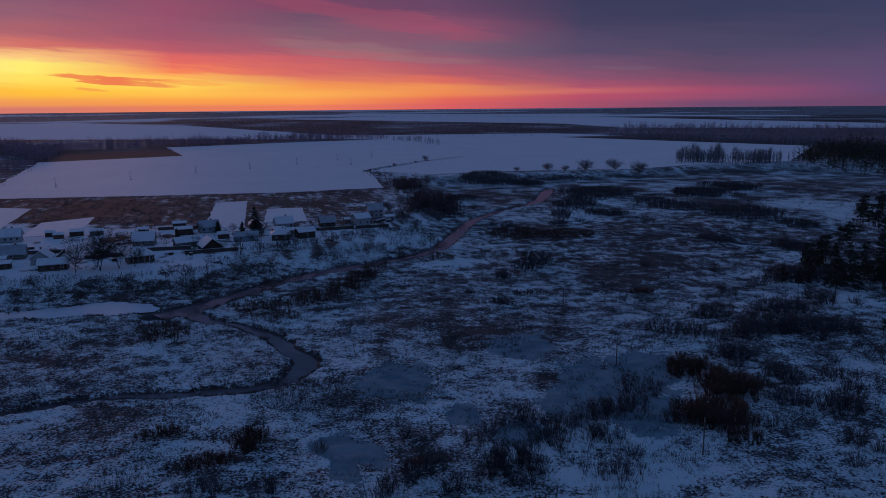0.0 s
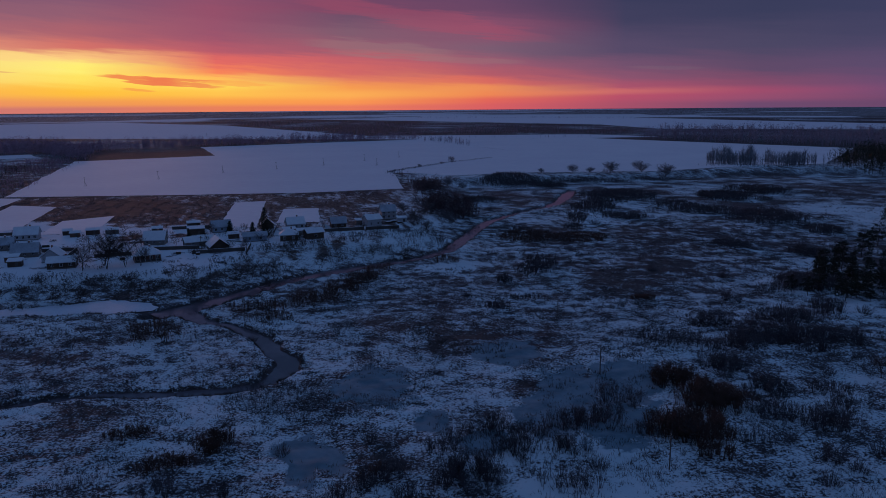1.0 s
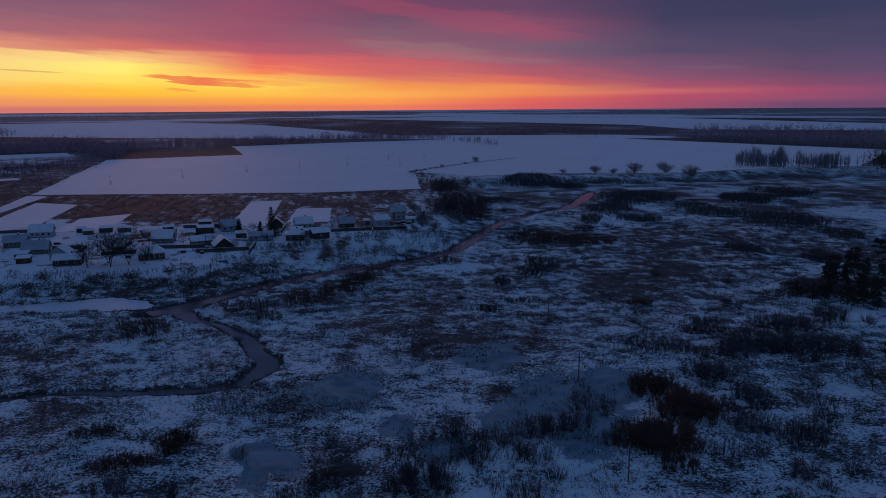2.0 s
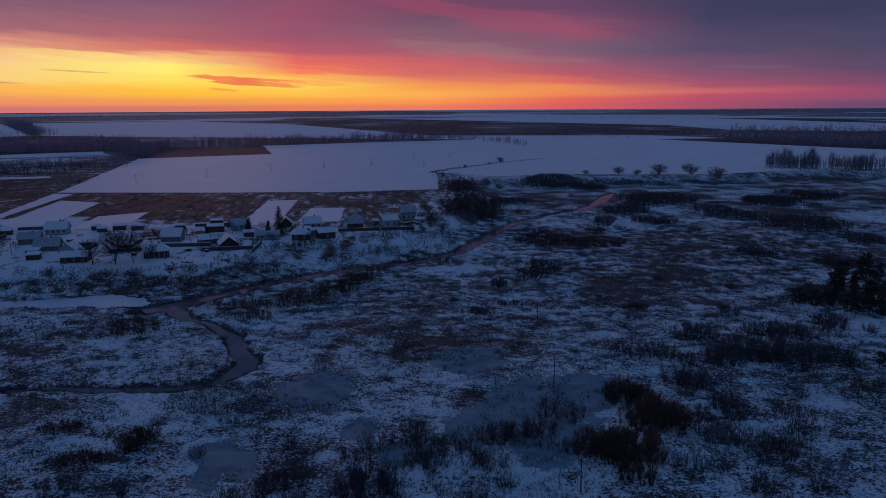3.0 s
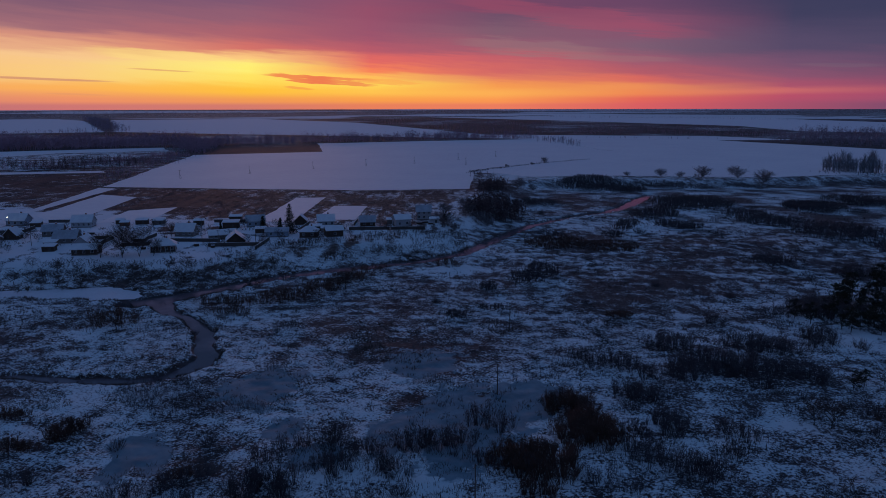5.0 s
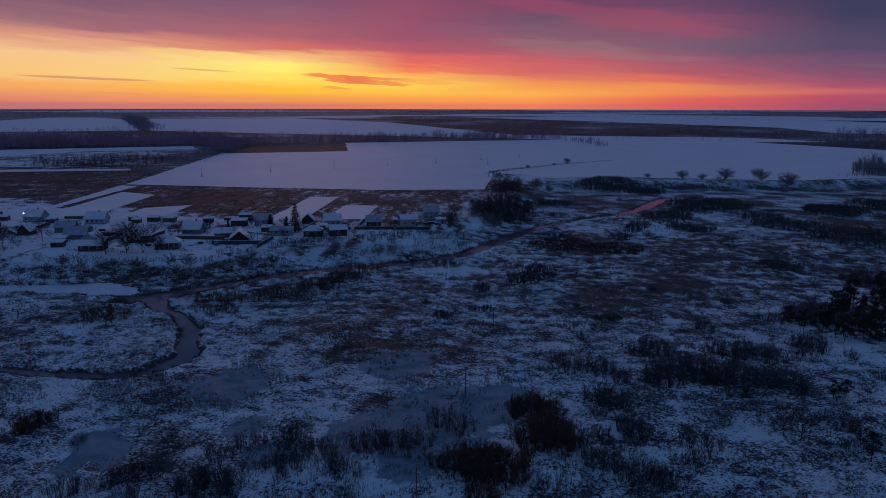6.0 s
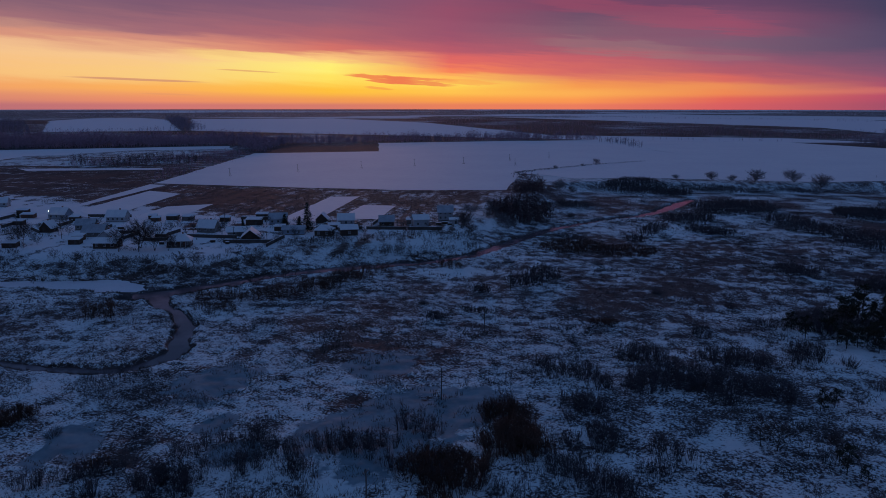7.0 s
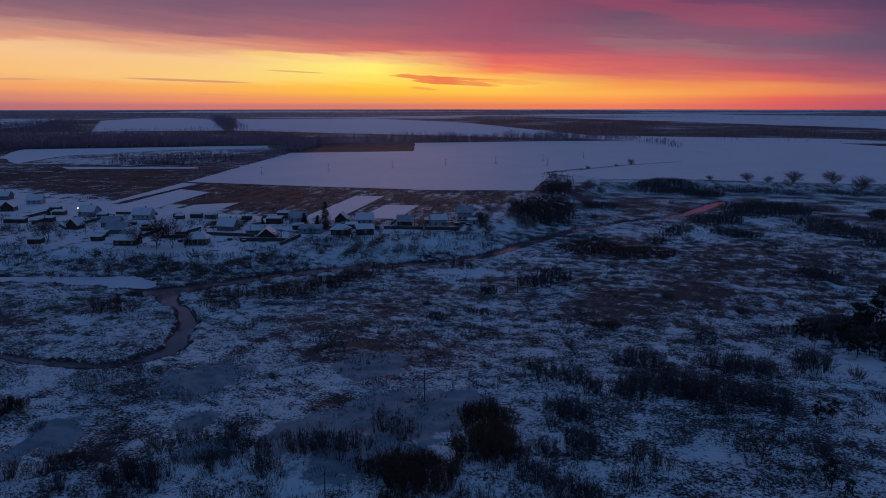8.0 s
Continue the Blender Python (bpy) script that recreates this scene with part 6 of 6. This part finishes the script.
def fence(x0, y0, x1, y1, h, label, board=0.16, gap=0.03):
    """A board fence on posts."""
    long_ = math.hypot(x1 - x0, y1 - y0)
    turn = math.degrees(math.atan2(y1 - y0, x1 - x0))
    root = new("fence")
    root.matrix_world = pose(x0, y0, ground_at((x0 + x1) / 2, (y0 + y1) / 2), 0, 0, turn)
    n = max(1, int(long_ / 2.5))
    post = box_mesh("post", -0.06, 0.06, -0.06, 0.06, -0.4, h + 0.1, FENCE)
    panel = box_mesh("panel", 0.0, long_ / n - gap, -0.10, -0.06, 0.05, h, FENCE)
    cap = box_mesh("snow_cap", 0.0, long_ / n, -0.14, 0.08, h + 0.1, h + 0.2, ROOF_SNOW, 0.03)
    for k in range(n + 1):
        part("post", post, root, "", pose(long_ * k / n, 0, 0))
    for k in range(n):
        part("panel", panel, root, "", pose(long_ * k / n, 0, 0))
        part("snow_cap", cap, root, "ridge of snow", pose(long_ * k / n, 0, 0))
    return tagged(root, label, "fence", "village fences")


for f_ in ((-80, 359, -61, 366), (-97, 352, -82, 358), (-148, 306, -124, 312), (-60, 366, -44, 372), (-235, 292, -222, 286), (-104, 322, -98, 299), (-103, 351, -108, 371),
           (-122, 300, -102, 309), (-160, 290, -146, 297), (-162, 317, -158, 300), (-176, 303, -168, 281), (-205, 315, -197, 296), (-236, 318, -228, 297), (-245, 336, -222, 345), (-160, 362, -136, 370),
           (-190, 300, -176, 304), (-262, 310, -254, 290), (-83, 372, -87, 386), (-285, 322, -276, 300)):
    fence(*f_, 1.6, "dark weathered board fence with a ridge of snow")


def utility_pole(x, y, h, label, arm=True, turn=80.0):
    root = new("utility_pole")
    root.matrix_world = pose(x, y, ground_at(x, y), 0, 0, turn)
    w = Wood()
    w.tube((0, 0, -0.6), (0, 0, h), 0.15, 0.10, 8)
    w.spikes((0, 0, h), (0, 0, h + 0.1), 0.10)
    part("shaft", w.mesh("shaft", POLE), root)
    if arm:
        bar = part("crossarm", box_mesh("crossarm", -0.8, 0.8, -0.06, 0.06, h - 0.55, h - 0.42, POLE, 0.01), root)
        for k in (-0.7, 0.0, 0.7):
            i = Wood()
            i.tube((k, 0, h - 0.42), (k, 0, h - 0.22), 0.05, 0.04, 6)
            part("insulator", i.mesh("insulator", FRAME), bar, "white insulator")
    return tagged(root, label, "utility pole", "poles of the power line")


for x_, y_ in ((43, 131), (36, 180), (28.5, 231), (20, 284)):
    utility_pole(x_, y_, 7.5, "weathered wooden power pole standing in the meadow")


def field_pole(x, y, h):
    """A wooden pole with a raking stay, in a tuft of dead grass."""
    root = new("field_pole")
    root.matrix_world = pose(x, y, ground_at(x, y), 0, 0, 30)
    w = Wood()
    w.tube((0, 0, -0.6), (0, 0, h), 0.13, 0.09, 6)
    part("shaft", w.mesh("shaft", POLE), root)
    s = Wood()
    s.tube((1.5, 0.4, -0.4), (0.1, 0, h * 0.5), 0.10, 0.08, 5)
    part("stay", s.mesh("stay", POLE), root, "raking wooden stay")
    part("crossarm", box_mesh("crossarm", -0.9, 0.9, -0.07, 0.07, h - 0.6, h - 0.45, POLE), root)
    part("grass_tuft", bush_mesh(int(abs(x)), 1.3, 1.0, 0.7, 40, REED), root, "tuft of dead grass round the foot")
    return tagged(root, "wooden power pole with a stay in the snowy field", "utility pole", "poles across the field")


for x_, y_ in ((-330, 567), (-297, 625), (-263, 687), (-225, 732), (-189, 781), (-158, 848), (-126, 903), (-131, 781)):
    field_pole(x_, y_, 7.5)

for x_, y_ in ((-98, 300), (-120, 305), (-168, 300), (-200, 280), (-66, 366), (-236, 285), (-150, 336)):
    utility_pole(x_, y_, 7.0, "weathered wooden power pole among the village houses", True, 20)


def street_lamp(x, y):
    root = new("street_lamp")
    root.matrix_world = pose(x, y, ground_at(x, y), 0, 0, 200)
    w = Wood()
    w.tube((0, 0, -0.5), (0, 0, 5.2), 0.12, 0.08, 6)
    part("shaft", w.mesh("shaft", POLE), root)
    arm = Wood()
    arm.tube((0, 0, 5.1), (0, 0.9, 5.4), 0.04, 0.03, 5)
    part("arm", arm.mesh("arm", METAL), root)
    part("lamp_glass", box_mesh("lamp_glass", -0.16, 0.16, 0.75, 1.15, 5.2, 5.38, lamp_glow, 0.04), root, "small lit lamp")
    return tagged(root, "lit street lamp on a wooden pole in the village", "street lamp")


street_lamp(-254, 319)

# small stacks in the yards
for x_, y_, l_ in ((-50, 391, 3.5), (-46, 388, 2.5), (-52, 387, 3.0), (-196, 312, 3.0), (-128, 300, 2.0), (-119, 299, 1.6), (-146, 287, 2.0)):
    root_ = new("log_stack")
    root_.matrix_world = pose(x_, y_, ground_at(x_, y_), 0, 0, 25)
    for k_ in range(9):
        w_ = Wood()
        zz = 0.2 + 0.34 * (k_ // 3)
        w_.tube((-l_ / 2, 0.4 * (k_ % 3) - 0.4, zz), (l_ / 2, 0.4 * (k_ % 3) - 0.4, zz), 0.2, 0.18, 6)
        part("log", w_.mesh("log", LOG), root_)
    part("snow_cap", box_mesh("snow_cap", -l_ / 2, l_ / 2, -0.65, 0.65, 1.05, 1.25, ROOF_SNOW, 0.08), root_, "layer of snow")
    tagged(root_, "stack of dark logs under snow in a yard", "log stack", "log stacks")
